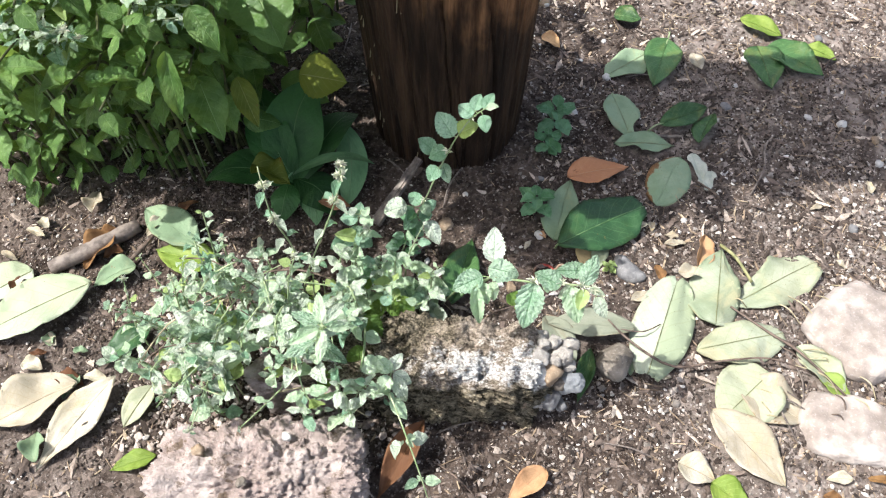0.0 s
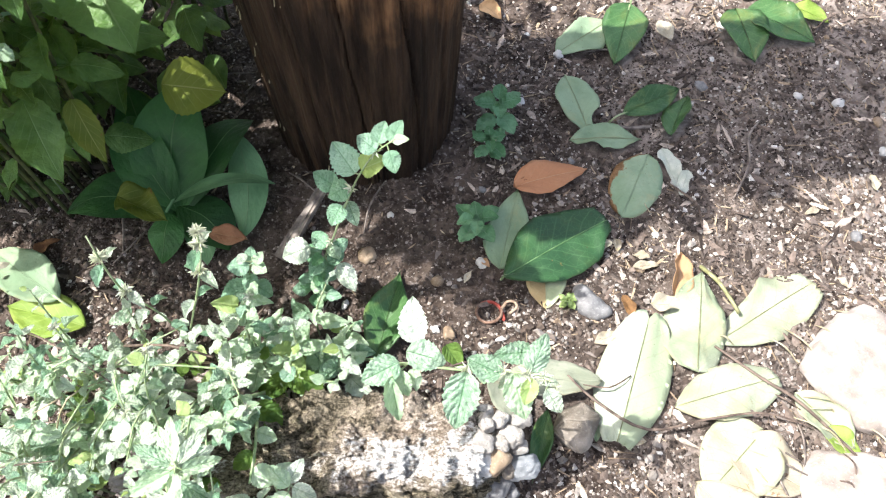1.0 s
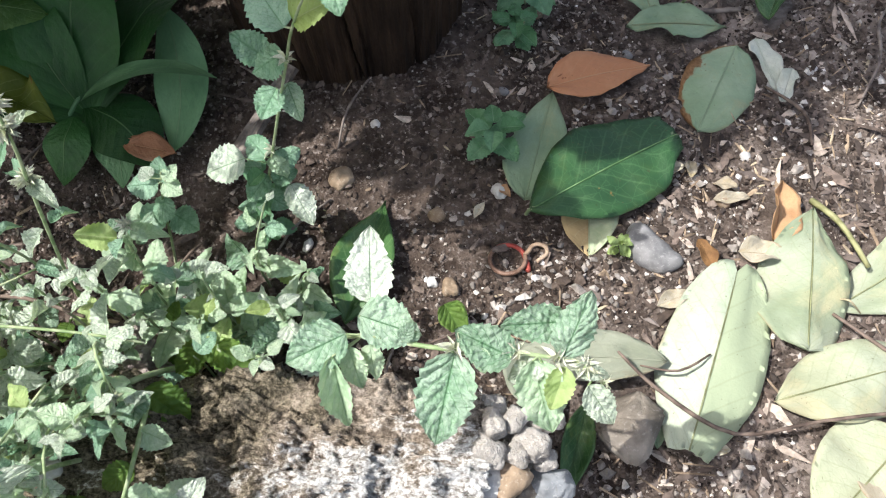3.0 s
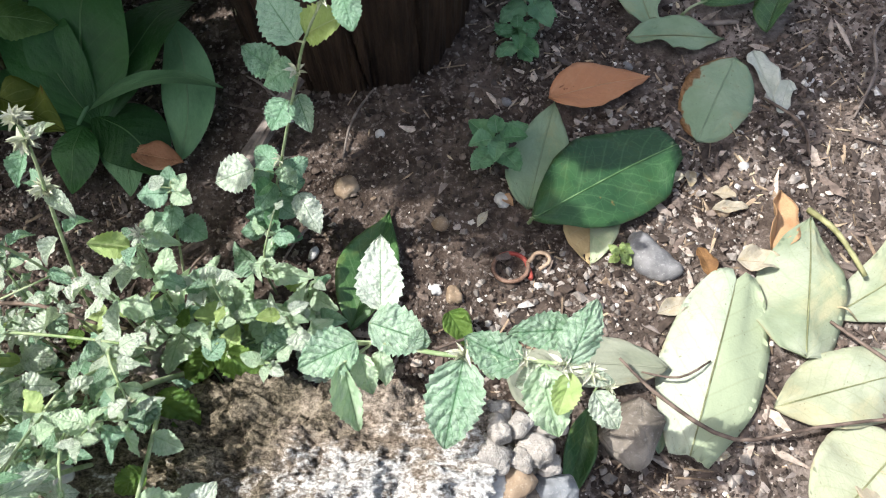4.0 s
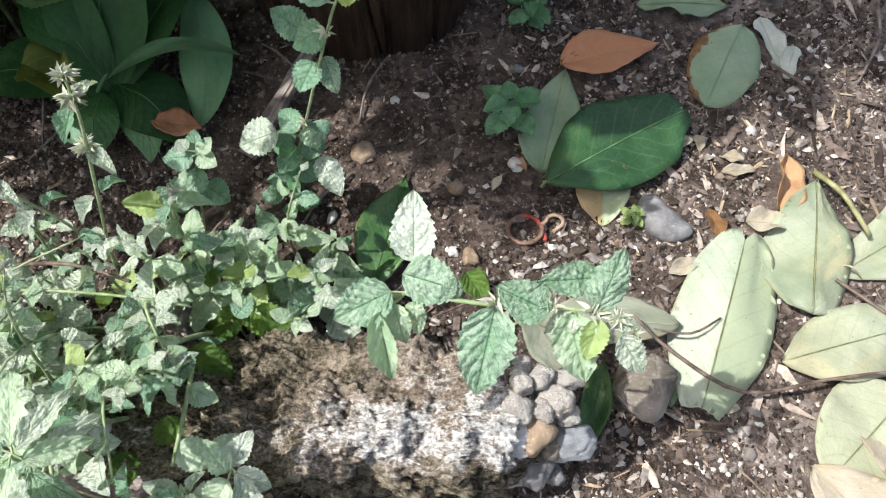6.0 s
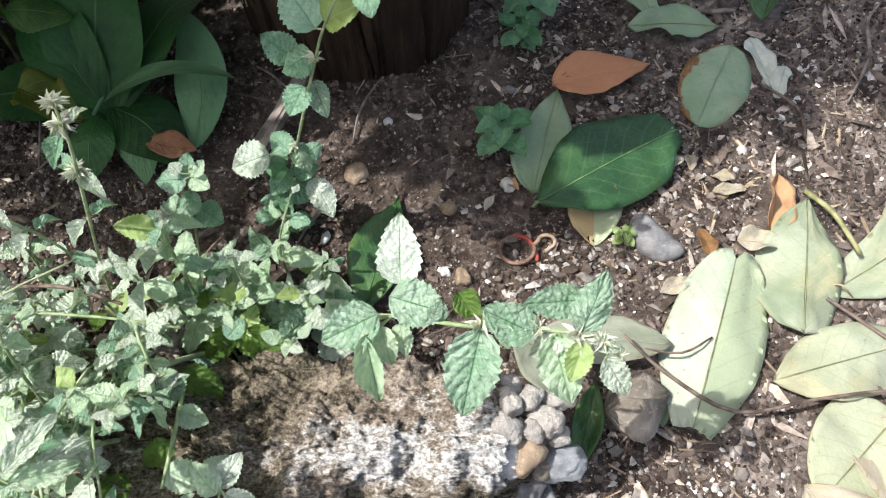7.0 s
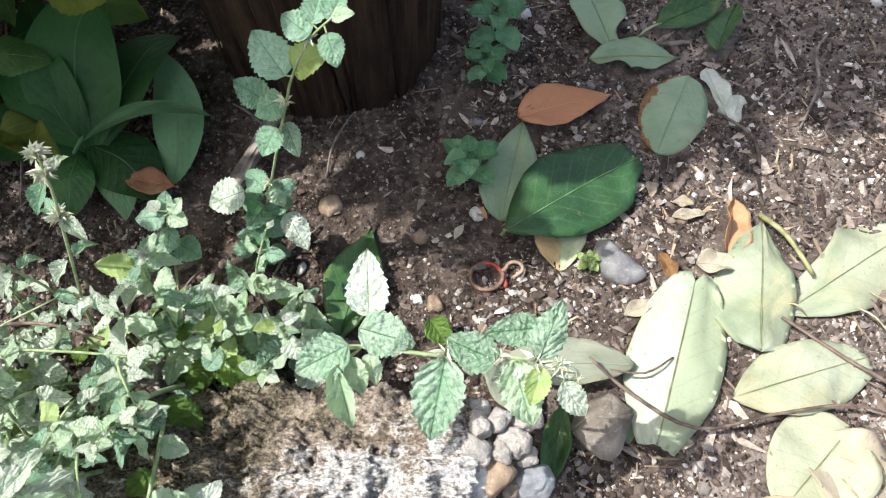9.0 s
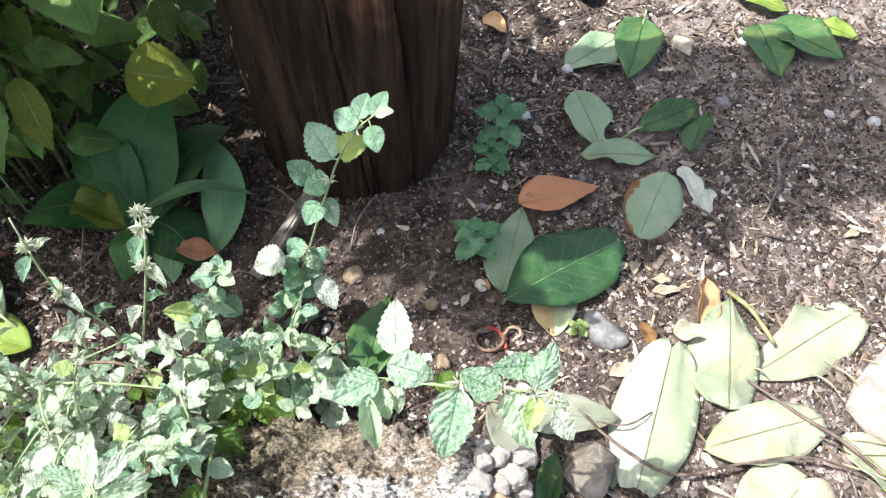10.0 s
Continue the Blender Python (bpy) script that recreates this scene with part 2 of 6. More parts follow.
def post_material():
    n = Nodes("weathered_wood")
    p = n.coords("Object", (1, 1, 0.09))
    grain = n.noise(p, 75.0, 6.0, 0.65)
    broad = n.noise(n.coords("Object", (1, 1, 0.25)), 11.0, 4.0, 0.6)
    col = n.mix(n.ramp(grain, 0.3, 0.72), (0.075, 0.034, 0.016), (0.36, 0.19, 0.092))
    col = n.mix(n.ramp(broad, 0.48, 0.66, 0.0, 0.75), col, (0.07, 0.038, 0.022))
    sep = n.tree.nodes.new("ShaderNodeSeparateXYZ")
    n.put(sep.inputs[0], n.coords("Object"))
    # darker below an uneven edge that slants with x
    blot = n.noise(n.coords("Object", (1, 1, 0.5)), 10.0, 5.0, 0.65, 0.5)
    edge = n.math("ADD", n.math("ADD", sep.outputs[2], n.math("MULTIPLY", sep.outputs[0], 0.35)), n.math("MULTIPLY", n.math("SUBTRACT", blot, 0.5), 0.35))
    blotch = n.ramp(edge, 0.34, 0.26)
    col = n.mix(n.math("MULTIPLY", blotch, 0.9), col, n.mix(n.ramp(grain, 0.35, 0.7), (0.007, 0.0055, 0.005), (0.035, 0.024, 0.018)))
    streak = n.ramp(n.noise(n.coords("Object", (1, 1, 0.05)), 30.0, 4.0, 0.7), 0.56, 0.68)
    col = n.mix(n.math("MULTIPLY", streak, 0.45), col, (0.1, 0.05, 0.025))
    pale = n.ramp(n.noise(n.coords("Object", (1, 1, 0.12)), 60.0, 4.0, 0.75), 0.7, 0.77)
    col = n.mix(n.math("MULTIPLY", pale, 0.6), col, (0.36, 0.25, 0.16))
    n.bump(grain, 1.0, 0.009)
    return n.done(col, 0.8, 0.2)


def stem_material(name, a, b):
    n = Nodes(name)
    g = n.noise(n.coords("Object"), 90.0, 3.0)
    col = n.mix(n.ramp(g, 0.35, 0.65), a, b)
    n.bump(g, 0.5, 0.001)
    return n.done(col, 0.6, 0.3)


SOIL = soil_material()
CLOD = island_material("soil_crumbs", (0.04, 0.029, 0.024), (0.11, 0.084, 0.069), (0.2, 0.162, 0.137))
GRIT = island_material("pale_grit", (0.2, 0.175, 0.155), (0.4, 0.36, 0.325), (0.78, 0.75, 0.7), 0.8)
GRAVEL = island_material("gravel", (0.15, 0.135, 0.12), (0.34, 0.305, 0.275), (0.76, 0.73, 0.69), 0.8)
CHIPS = island_material("mulch", (0.045, 0.034, 0.028), (0.18, 0.14, 0.118), (0.52, 0.44, 0.37), 0.85)
GRAIN = island_material("soil_grains", (0.022, 0.016, 0.014), (0.1, 0.08, 0.067), (0.4, 0.35, 0.31), 0.9)
BARK = island_material("bark_flakes", (0.04, 0.032, 0.028), (0.13, 0.105, 0.092), (0.3, 0.26, 0.235), 0.85, 120.0, 0.2, 0.0015)
STRAW = island_material("straw", (0.19, 0.14, 0.1), (0.34, 0.26, 0.18), (0.48, 0.4, 0.28), 0.75)
RUBBLE = island_material("concrete_crumbs", (0.24, 0.19, 0.16), (0.48, 0.41, 0.37), (0.7, 0.66, 0.62), 0.9)
CONCRETE = concrete_material()
CONCRETE_PINK = stone_material("crumbling_concrete", (0.36, 0.29, 0.265), (0.5, 0.43, 0.4), (0.6, 0.56, 0.52), 60.0, 0.95, 0.006, (0.16, 0.12, 0.09), 0.35)
SANDSTONE = stone_material("pale_stone", (0.33, 0.28, 0.245), (0.45, 0.4, 0.365), (0.55, 0.51, 0.48), 45.0, 0.9, 0.002)
PEBBLE_GREY = stone_material("grey_pebble", (0.17, 0.17, 0.175), (0.27, 0.265, 0.26), (0.42, 0.41, 0.4), 90.0, 0.6, 0.0007, (0.11, 0.09, 0.07), 0.35)
PEBBLE_BROWN = stone_material("brown_pebble", (0.26, 0.185, 0.12), (0.38, 0.3, 0.22), (0.5, 0.44, 0.36), 70.0, 0.7, 0.001, (0.11, 0.09, 0.07), 0.35)
CONCRETE_END = stone_material("broken_concrete", (0.36, 0.33, 0.295), (0.56, 0.53, 0.49), (0.74, 0.72, 0.69), 80.0, 0.95, 0.004, (0.14, 0.11, 0.08), 0.5)
PEBBLE_BLUE = stone_material("bluish_pebble", (0.22, 0.235, 0.25), (0.33, 0.345, 0.355), (0.5, 0.5, 0.5), 60.0, 0.55, 0.0008, (0.11, 0.09, 0.07), 0.35)
PEBBLE_WHITE = stone_material("white_pebble", (0.52, 0.51, 0.49), (0.68, 0.67, 0.65), (0.78, 0.78, 0.76), 60.0, 0.6, 0.0008)
STONE_TAN = stone_material("tan_stone", (0.17, 0.145, 0.115), (0.3, 0.265, 0.225), (0.42, 0.38, 0.34), 65.0, 0.85, 0.002)
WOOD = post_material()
TWIG = stem_material("twig_bark", (0.07, 0.05, 0.04), (0.2, 0.15, 0.12))
GREYWOOD = stem_material("grey_wood", (0.11, 0.09, 0.08), (0.26, 0.22, 0.19))
STEM = stem_material("green_stem", (0.2, 0.29, 0.13), (0.4, 0.46, 0.28))
OLIVE_STEM = stem_material("olive_stem", (0.2, 0.2, 0.09), (0.36, 0.35, 0.18))
STRAW_STEM = stem_material("dry_stem", (0.3, 0.26, 0.16), (0.5, 0.44, 0.3))
STEM_RED = stem_material("bush_stem", (0.04, 0.05, 0.02), (0.1, 0.11, 0.045))
BALM_HERO = leaf_material("balm_leaf_green", (0.18, 0.36, 0.21), (0.38, 0.55, 0.38), (0.1, 0.25, 0.12), 6.0, 0.9, 0.5, 0.03, None, 0, 0.4, 0.5, 0.2, 0.0055, 0.25, (0.38, 0.58, 0.14), quilt_amount=0.22, net=0.9, pale_sheen=(0.64, 0.77, 0.64))
BALM_TALL = leaf_material("balm_leaf_deep_green", (0.15, 0.33, 0.19), (0.33, 0.53, 0.37), (0.15, 0.32, 0.18), 6.0, 0.9, 0.3, 0.03, None, 0, 0.4, 0.5, 0.22, 0.003, 0.22, (0.35, 0.55, 0.12), quilt_amount=0.14, net=0.55, pale_sheen=(0.45, 0.63, 0.48))
BALM = leaf_material("balm_leaf", (0.37, 0.58, 0.35), (0.64, 0.79, 0.56), (0.36, 0.55, 0.33), 6.0, 0.9, 0.25, 0.03, None, 0, 0.45, 0.45, 0.3, 0.0026, 0.2, (0.48, 0.68, 0.14), quilt_amount=0.14, net=0.5, pale_sheen=(0.76, 0.86, 0.7))
BALM_PALE = leaf_material("balm_leaf_pale", (0.6, 0.72, 0.55), (0.78, 0.85, 0.73), (0.26, 0.42, 0.25), 6.0, 0.9, 0.65, 0.03, None, 0, 0.55, 0.35, 0.22, 0.0042, 0.22, (0.45, 0.64, 0.2), quilt_amount=0.18, net=0.75, pale_sheen=(0.8, 0.87, 0.76))
# shade low in the clump put into the colour; an olive leaf shares it
BALM_SHADE = leaf_material("balm_leaf_shaded_olive", (0.07, 0.16, 0.03), (0.17, 0.28, 0.06), (0.1, 0.2, 0.05), 6.0, 0.9, 0.5, 0.04, (0.3, 0.24, 0.05), 0.0, 0.5, 0.4, 0.32, 0.003, 0.2, (0.5, 0.6, 0.06), quilt_amount=0.3, net=0.5)
SPROUT = leaf_material("sprout_leaf", (0.1, 0.25, 0.12), (0.2, 0.39, 0.21), (0.24, 0.4, 0.23), 6.0, 0.9, 0.2, 0.05, None, 0, 0.45, 0.4, 0.25, 0.0018, 0.2, (0.3, 0.5, 0.1), net=0.3)
BALM_YELLOW = leaf_material("balm_leaf_yellow", (0.3, 0.43, 0.15), (0.46, 0.58, 0.26), (0.45, 0.54, 0.26), 6.0, 0.9, 0.4, 0.05, (0.3, 0.16, 0.04), 0.03, 0.6, 0.3, 0.34, 0.0012, 0.2, (0.6, 0.7, 0.08))
BUD = leaf_material("balm_calyx", (0.72, 0.76, 0.56), (0.88, 0.89, 0.78), (0.66, 0.72, 0.5), 5.0, 0.6, 0.2, 0.05, None, 0, 0.7, 0.3, 0.0)
BUSH = leaf_material("bush_leaf", (0.055, 0.15, 0.03), (0.19, 0.33, 0.09), (0.25, 0.38, 0.14), 7.0, 0.8, 0.4, 0.04, None, 0, 0.38, 0.5, 0.34, 0.0028, 0.3, (0.44, 0.6, 0.08), net=0.6)
BUSH_FAR = leaf_material("bush_foliage", (0.05, 0.135, 0.03), (0.18, 0.32, 0.085), (0.24, 0.36, 0.13), 7.0, 0.8, 0.4, 0.04, None, 0, 0.38, 0.5, 0.34, 0.0028, 0.3, (0.44, 0.57, 0.07), True, net=0.6)
BUSH_YELLOW = leaf_material("bush_leaf_yellow", (0.1, 0.145, 0.018), (0.2, 0.225, 0.03), (0.32, 0.34, 0.11), 7.0, 0.8, 0.4, 0.04, (0.2, 0.1, 0.03), 0.06, 0.55, 0.3, 0.36, 0.0012, 0.15)
BROAD = leaf_material("broad_leaf", (0.018, 0.068, 0.018), (0.05, 0.145, 0.037), (0.11, 0.21, 0.08), 8.0, 0.7, 0.12, 0.03, None, 0, 0.45, 0.35, 0.22, 0.002, 0.25, quilt_amount=0.15)
BROAD_BACK = leaf_material("broad_leaf_pale_side", (0.11, 0.25, 0.11), (0.21, 0.39, 0.19), (0.24, 0.37, 0.19), 8.0, 0.7, 0.2, 0.03, None, 0, 0.45, 0.4, 0.25, 0.002, 0.25, quilt_amount=0.12)
PALE_WHITE = leaf_material("fallen_leaf_whitish_side", (0.35, 0.42, 0.3), (0.5, 0.55, 0.43), (0.28, 0.31, 0.19), 7.0, 0.6, 0.32, 0.02, (0.46, 0.48, 0.34), 0.03, 0.55, 0.35, 0.15, 0.0014, 0.15, quilt_amount=0.06, worn=(0.44, 0.46, 0.31), half=(0.39, 0.455, 0.3))
FRESH_LIGHT = leaf_material("fallen_leaf_mid_green", (0.035, 0.105, 0.03), (0.085, 0.185, 0.06), (0.2, 0.32, 0.14), 7.0, 0.7, 0.35, 0.03, (0.2, 0.16, 0.05), 0.0, 0.36, 0.5, 0.18, 0.0012, 0.15, worn=(0.16, 0.2, 0.05))
FRESH = leaf_material("fallen_leaf_green", (0.024, 0.075, 0.03), (0.043, 0.122, 0.042), (0.1, 0.2, 0.085), 7.0, 0.7, 0.34, 0.03, (0.24, 0.15, 0.05), -0.01, 0.38, 0.45, 0.15, 0.0012, 0.1, worn=(0.07, 0.11, 0.03))
PALE = leaf_material("fallen_leaf_pale_side", (0.25, 0.31, 0.2), (0.43, 0.47, 0.36), (0.26, 0.3, 0.18), 7.0, 0.6, 0.32, 0.02, (0.5, 0.47, 0.28), 0.05, 0.6, 0.3, 0.15, 0.0012, 0.15, quilt_amount=0.03, tone=(0.46, 0.46, 0.3), worn=(0.5, 0.46, 0.28))
DULL = leaf_material("fallen_leaf_dull_grey", (0.2, 0.225, 0.165), (0.31, 0.33, 0.255), (0.26, 0.28, 0.2), 7.0, 0.7, 0.3, 0.028, (0.2, 0.15, 0.09), 0.03, 0.7, 0.25, 0.12, 0.0014, 0.15, worn=(0.27, 0.22, 0.14))
GREYGREEN = leaf_material("fallen_leaf_grey_green", (0.2, 0.3, 0.18), (0.3, 0.4, 0.26), (0.24, 0.33, 0.2), 7.0, 0.7, 0.3, 0.028, (0.22, 0.15, 0.08), 0.02, 0.65, 0.25, 0.12, 0.0012, 0.12, worn=(0.34, 0.36, 0.2))
LIME = leaf_material("fallen_leaf_lime", (0.19, 0.3, 0.05), (0.33, 0.43, 0.1), (0.42, 0.55, 0.16), 7.0, 0.7, 0.3, 0.03, (0.4, 0.36, 0.1), 0.03, 0.5, 0.3, 0.25)
PATCHY = leaf_material("fallen_leaf_patchy", (0.24, 0.35, 0.22), (0.34, 0.44, 0.3), (0.26, 0.36, 0.22), 7.0, 0.7, 0.3, 0.028, (0.26, 0.17, 0.09), 0.04, 0.6, 0.25, 0.12, 0.0012, 0.12, edge=(0.3, 0.17, 0.08), worn=(0.36, 0.36, 0.2))
ORANGE = leaf_material("fallen_leaf_orange", (0.52, 0.26, 0.12), (0.74, 0.47, 0.26), (0.56, 0.34, 0.18), 7.0, 0.7, 0.25, 0.03, (0.24, 0.1, 0.045), 0.04, 0.55, 0.3, 0.15, 0.0012, 0.14)
RUSSET = leaf_material("fallen_leaf_russet", (0.36, 0.18, 0.09), (0.54, 0.32, 0.18), (0.44, 0.25, 0.14), 7.0, 0.7, 0.25, 0.03, (0.16, 0.065, 0.03), 0.03, 0.55, 0.3, 0.15, 0.0014, 0.2)
TWOTONE = leaf_material("fallen_leaf_two_toned", (0.36, 0.45, 0.27), (0.52, 0.58, 0.4), (0.6, 0.56, 0.36), 7.0, 0.6, 0.25, 0.04, (0.3, 0.2, 0.09), 0.0, 0.6, 0.3, 0.12, 0.0012, 0.15, quilt_amount=0.05, half=(0.5, 0.38, 0.2), worn=(0.46, 0.42, 0.24))
SCRAP = leaf_material("leaf_scrap_whitish", (0.5, 0.55, 0.46), (0.7, 0.72, 0.63), (0.42, 0.45, 0.36), 7.0, 0.7, 0.3, 0.03, (0.3, 0.25, 0.17), 0.02, 0.7, 0.2, 0.12, 0.0014, 0.14)
DRY = leaf_material("fallen_leaf_dry", (0.42, 0.375, 0.28), (0.6, 0.56, 0.46), (0.34, 0.27, 0.17), 7.0, 0.7, 0.3, 0.03, (0.25, 0.17, 0.1), 0.05, 0.75, 0.2, 0.15, 0.0014, 0.14, worn=(0.5, 0.4, 0.22))
BROWN = leaf_material("fallen_leaf_brown", (0.14, 0.07, 0.035), (0.27, 0.14, 0.06), (0.2, 0.11, 0.05), 7.0, 0.7, 0.3, 0.03, (0.08, 0.045, 0.025), 0.05, 0.7, 0.25, 0.1, 0.0014, 0.14)
RIB_GREEN = stem_material("leaf_rib_green", (0.1, 0.2, 0.08), (0.2, 0.33, 0.15))
# ribs of pale leaves darkened: the groove's shadow is put into their colour
RIB_DARK = stem_material("leaf_rib_dark", (0.15, 0.16, 0.075), (0.28, 0.3, 0.16))
RUST = stone_material("rusty_iron", (0.13, 0.07, 0.045), (0.24, 0.15, 0.11), (0.36, 0.27, 0.22), 240.0, 0.55, 0.0006)
RED_PAINT = stone_material("worn_red_paint", (0.3, 0.05, 0.04), (0.38, 0.08, 0.06), (0.3, 0.15, 0.11), 300.0, 0.5, 0.0004)
BARE_IRON = stone_material("weathered_iron", (0.3, 0.2, 0.13), (0.45, 0.33, 0.24), (0.55, 0.45, 0.36), 240.0, 0.55, 0.0005)


# ---------------------------------------------------------------- helpers of this scene
def part(name, data, material, parent=None, label="", m=None):
    """Links a bmesh or mesh as one object, under a thing or part where one is given."""
    if isinstance(data, bmesh.types.BMesh):
        me = bpy.data.meshes.new(name)
        data.to_mesh(me)
        data.free()
    else:
        me = data
    if material and not me.materials:
        me.materials.append(material)
    ob = new(name, me)
    if m is not None:
        ob.matrix_basis = m
    if parent:
        ob.parent = parent
        ob.matrix_parent_inverse = parent.matrix_basis.inverted()
    if label:
        ob["label"] = label
    return ob


def thing(name, at, label, category, group="", kind=""):
    ob = new(name)
    ob.matrix_basis = Matrix.Translation(at)
    ob.empty_display_size = 0.02
    return tagged(ob, label, category, group, kind)


def smooth(me):
    me.polygons.foreach_set("use_smooth", [True] * len(me.polygons))
    return me


def height(x, y):
    """The lie of the soil."""
    v = Vector((x, y, 0))
    near = max(0.0, 1 - max(abs(x) - 0.9, abs(y - 0.6) - 0.9, 0.0) / 1.5)
    h = 0.004 * (noise.noise(v * 5.0) - 0.1) + 0.003 * noise.noise(v * 19 + Vector((3, 1, 0))) + near * (0.0022 * noise.noise(v * 60) + 0.0016 * noise.noise(v * 130))
    h += 0.025 * math.exp(-((x - 0.01) ** 2 + (y - 0.74) ** 2) / 0.02)
    return h


PROFILES = {
    "ovate": lambda u: math.sin(math.pi * u ** 0.72) ** 0.85,
    "balm": lambda u: math.sin(math.pi * u ** 0.70) ** 0.68,
    "elliptic": lambda u: math.sin(math.pi * u ** 0.92) ** 0.8,
    "lance": lambda u: math.sin(math.pi * u ** 0.85) ** 1.15,
    "obovate": lambda u: math.sin(math.pi * u ** 1.15) ** 0.7,
    "blunt": lambda u: math.sqrt(max(0.0, 1 - (1 - u / 0.4) ** 2)) if u < 0.4 else 1 - 0.66 * ((u - 0.4) / 0.6) ** 1.7,
    "cut": lambda u: math.sin(math.pi / 2 * min(u / 0.5, 1.0)) ** 0.85 * (1 - 0.5 * (max(u - 0.5, 0) / 0.5) ** 2.2),
    "strap": lambda u: 0.38 + 0.62 * math.sin(math.pi / 2 * min(u / 0.5, 1.0)) if u < 0.5 else 1 - 0.38 * ((u - 0.5) / 0.5) ** 1.8,
    "round": lambda u: math.sin(math.pi * u ** 0.85) ** 0.55,
}


def blade(name, profile, width, along=14, across=3, cup=0.1, bend=0.1, wave=0.0, teeth=0, tooth=0.06, seed=0, torn=None, thick=0.0, fold=0.0, twist=0.0, pucker=0.0, quilt=0.0, halves=(1.0, 1.0), notch=0.0):
    """A leaf blade one unit long along +Y, its upper side towards +Z. torn: (u0, u1, depth, side): a bite out of an edge.
    halves: how wide each side of the midrib is; notch: how deep the tip is cut in along the midrib."""
    rng = random.Random(seed)
    ph = [rng.uniform(0, 6.28) for _ in range(4)]
    f = PROFILES[profile]
    cols = [i / across for i in range(-across, across + 1)]
    rows, uvs = [], []
    for i in range(along + 1):
        u = i / along
        w = max(f(min(max(u, 0.0), 1.0)), 0.012 if 0 < i < along else 0.006) * width / 2
        if teeth and 0 < i < along:
            saw = (u * teeth) % 1.0
            w *= 1 + tooth * (0.6 - saw) * 2
        row = []
        for c in cols:
            ww = w * (halves[0] if c > 0 else halves[1])
            if torn:
                u0, u1, depth, sidesign = torn
                if c * sidesign > 0 and u0 < u < u1:
                    ww = w * (1 - depth * math.sin(math.pi * (u - u0) / (u1 - u0)) ** 0.6)
            if not teeth:
                ww *= 1 + 0.05 * noise.noise(Vector((u * 4, seed * 9.1, 3 if c > 0 else 7))) + 0.025 * noise.noise(Vector((u * 14, seed * 5.3, 2 if c > 0 else 8)))
            x = c * ww
            z = cup * abs(c) ** 1.5 * w * 2 + wave * w * 2 * abs(c) * math.sin(u * 9 + ph[0] + (2.2 if c > 0 else 0)) - bend * (u - 0.15) ** 2 + 0.5 * wave * 0.2 * math.sin(u * 5 + ph[1])
            z += fold * abs(x)
            if pucker:
                z += pucker * (1.5 * noise.noise(Vector((u * 7, c * 2.6, seed * 3.7))) + 0.5 * abs(math.sin((u * 6 - abs(c) * 2.4) * math.pi))) * min(1, abs(c) * 4)
            if quilt:
                z += quilt * abs(math.sin((u * 6 - abs(c) * 2.43) * math.pi)) * min(1, abs(c) * 5) * (1 - 0.6 * abs(c))
            a = twist * u
            row.append((x * math.cos(a) - z * math.sin(a) * 0, u - 0.02 * abs(c) - max(0.0, (u - 0.6) / 0.4) ** 2 * notch * (math.exp(-(c / 0.16) ** 2) + 1.3 * c ** 4), z + x * math.sin(a)))
        rows.append(row)
        uvs.append([(u, 0.5 + c * 0.5) for c in cols])
    verts = [p for r in rows for p in r]
    tex = [p for r in uvs for p in r]
    k = len(cols)
    faces = [(i * k + j, i * k + j + 1, (i + 1) * k + j + 1, (i + 1) * k + j) for i in range(along) for j in range(k - 1)]
    if thick:
        n0 = len(verts)
        verts += [(x, y, z - thick) for x, y, z in verts]
        tex += tex
        rim = [i * k for i in range(along + 1)] + [along * k + j for j in range(1, k)] + [i * k + k - 1 for i in range(along - 1, -1, -1)] + [j for j in range(k - 2, 0, -1)]
        faces += [tuple(v + n0 for v in reversed(q)) for q in faces]
        faces += [(rim[i], rim[(i + 1) % len(rim)], rim[(i + 1) % len(rim)] + n0, rim[i] + n0) for i in range(len(rim))]
    me = bpy.data.meshes.new(name)
    me.from_pydata(verts, [], faces)
    layer = me.uv_layers.new(name="UVMap")
    for loop in me.loops:
        layer.data[loop.index].uv = tex[loop.vertex_index]
    return smooth(me)


def leaf_pose(base, tip, wide, up=(0, 0, 1), roll=0.0):
    """From a unit blade to its place: base, tip, factor of width, and which way its upper side looks."""
    base, tip = Vector(base), Vector(tip)
    y = tip - base
    ln = y.length
    y.normalize()
    z = Vector(up)
    z = (z - y * z.dot(y)).normalized()
    x = y.cross(z)
    m = Matrix((x * ln * wide, y * ln, z * ln)).transposed().to_4x4()
    m.translation = base
    return m @ pose(0, 0, 0, 0, roll, 0)


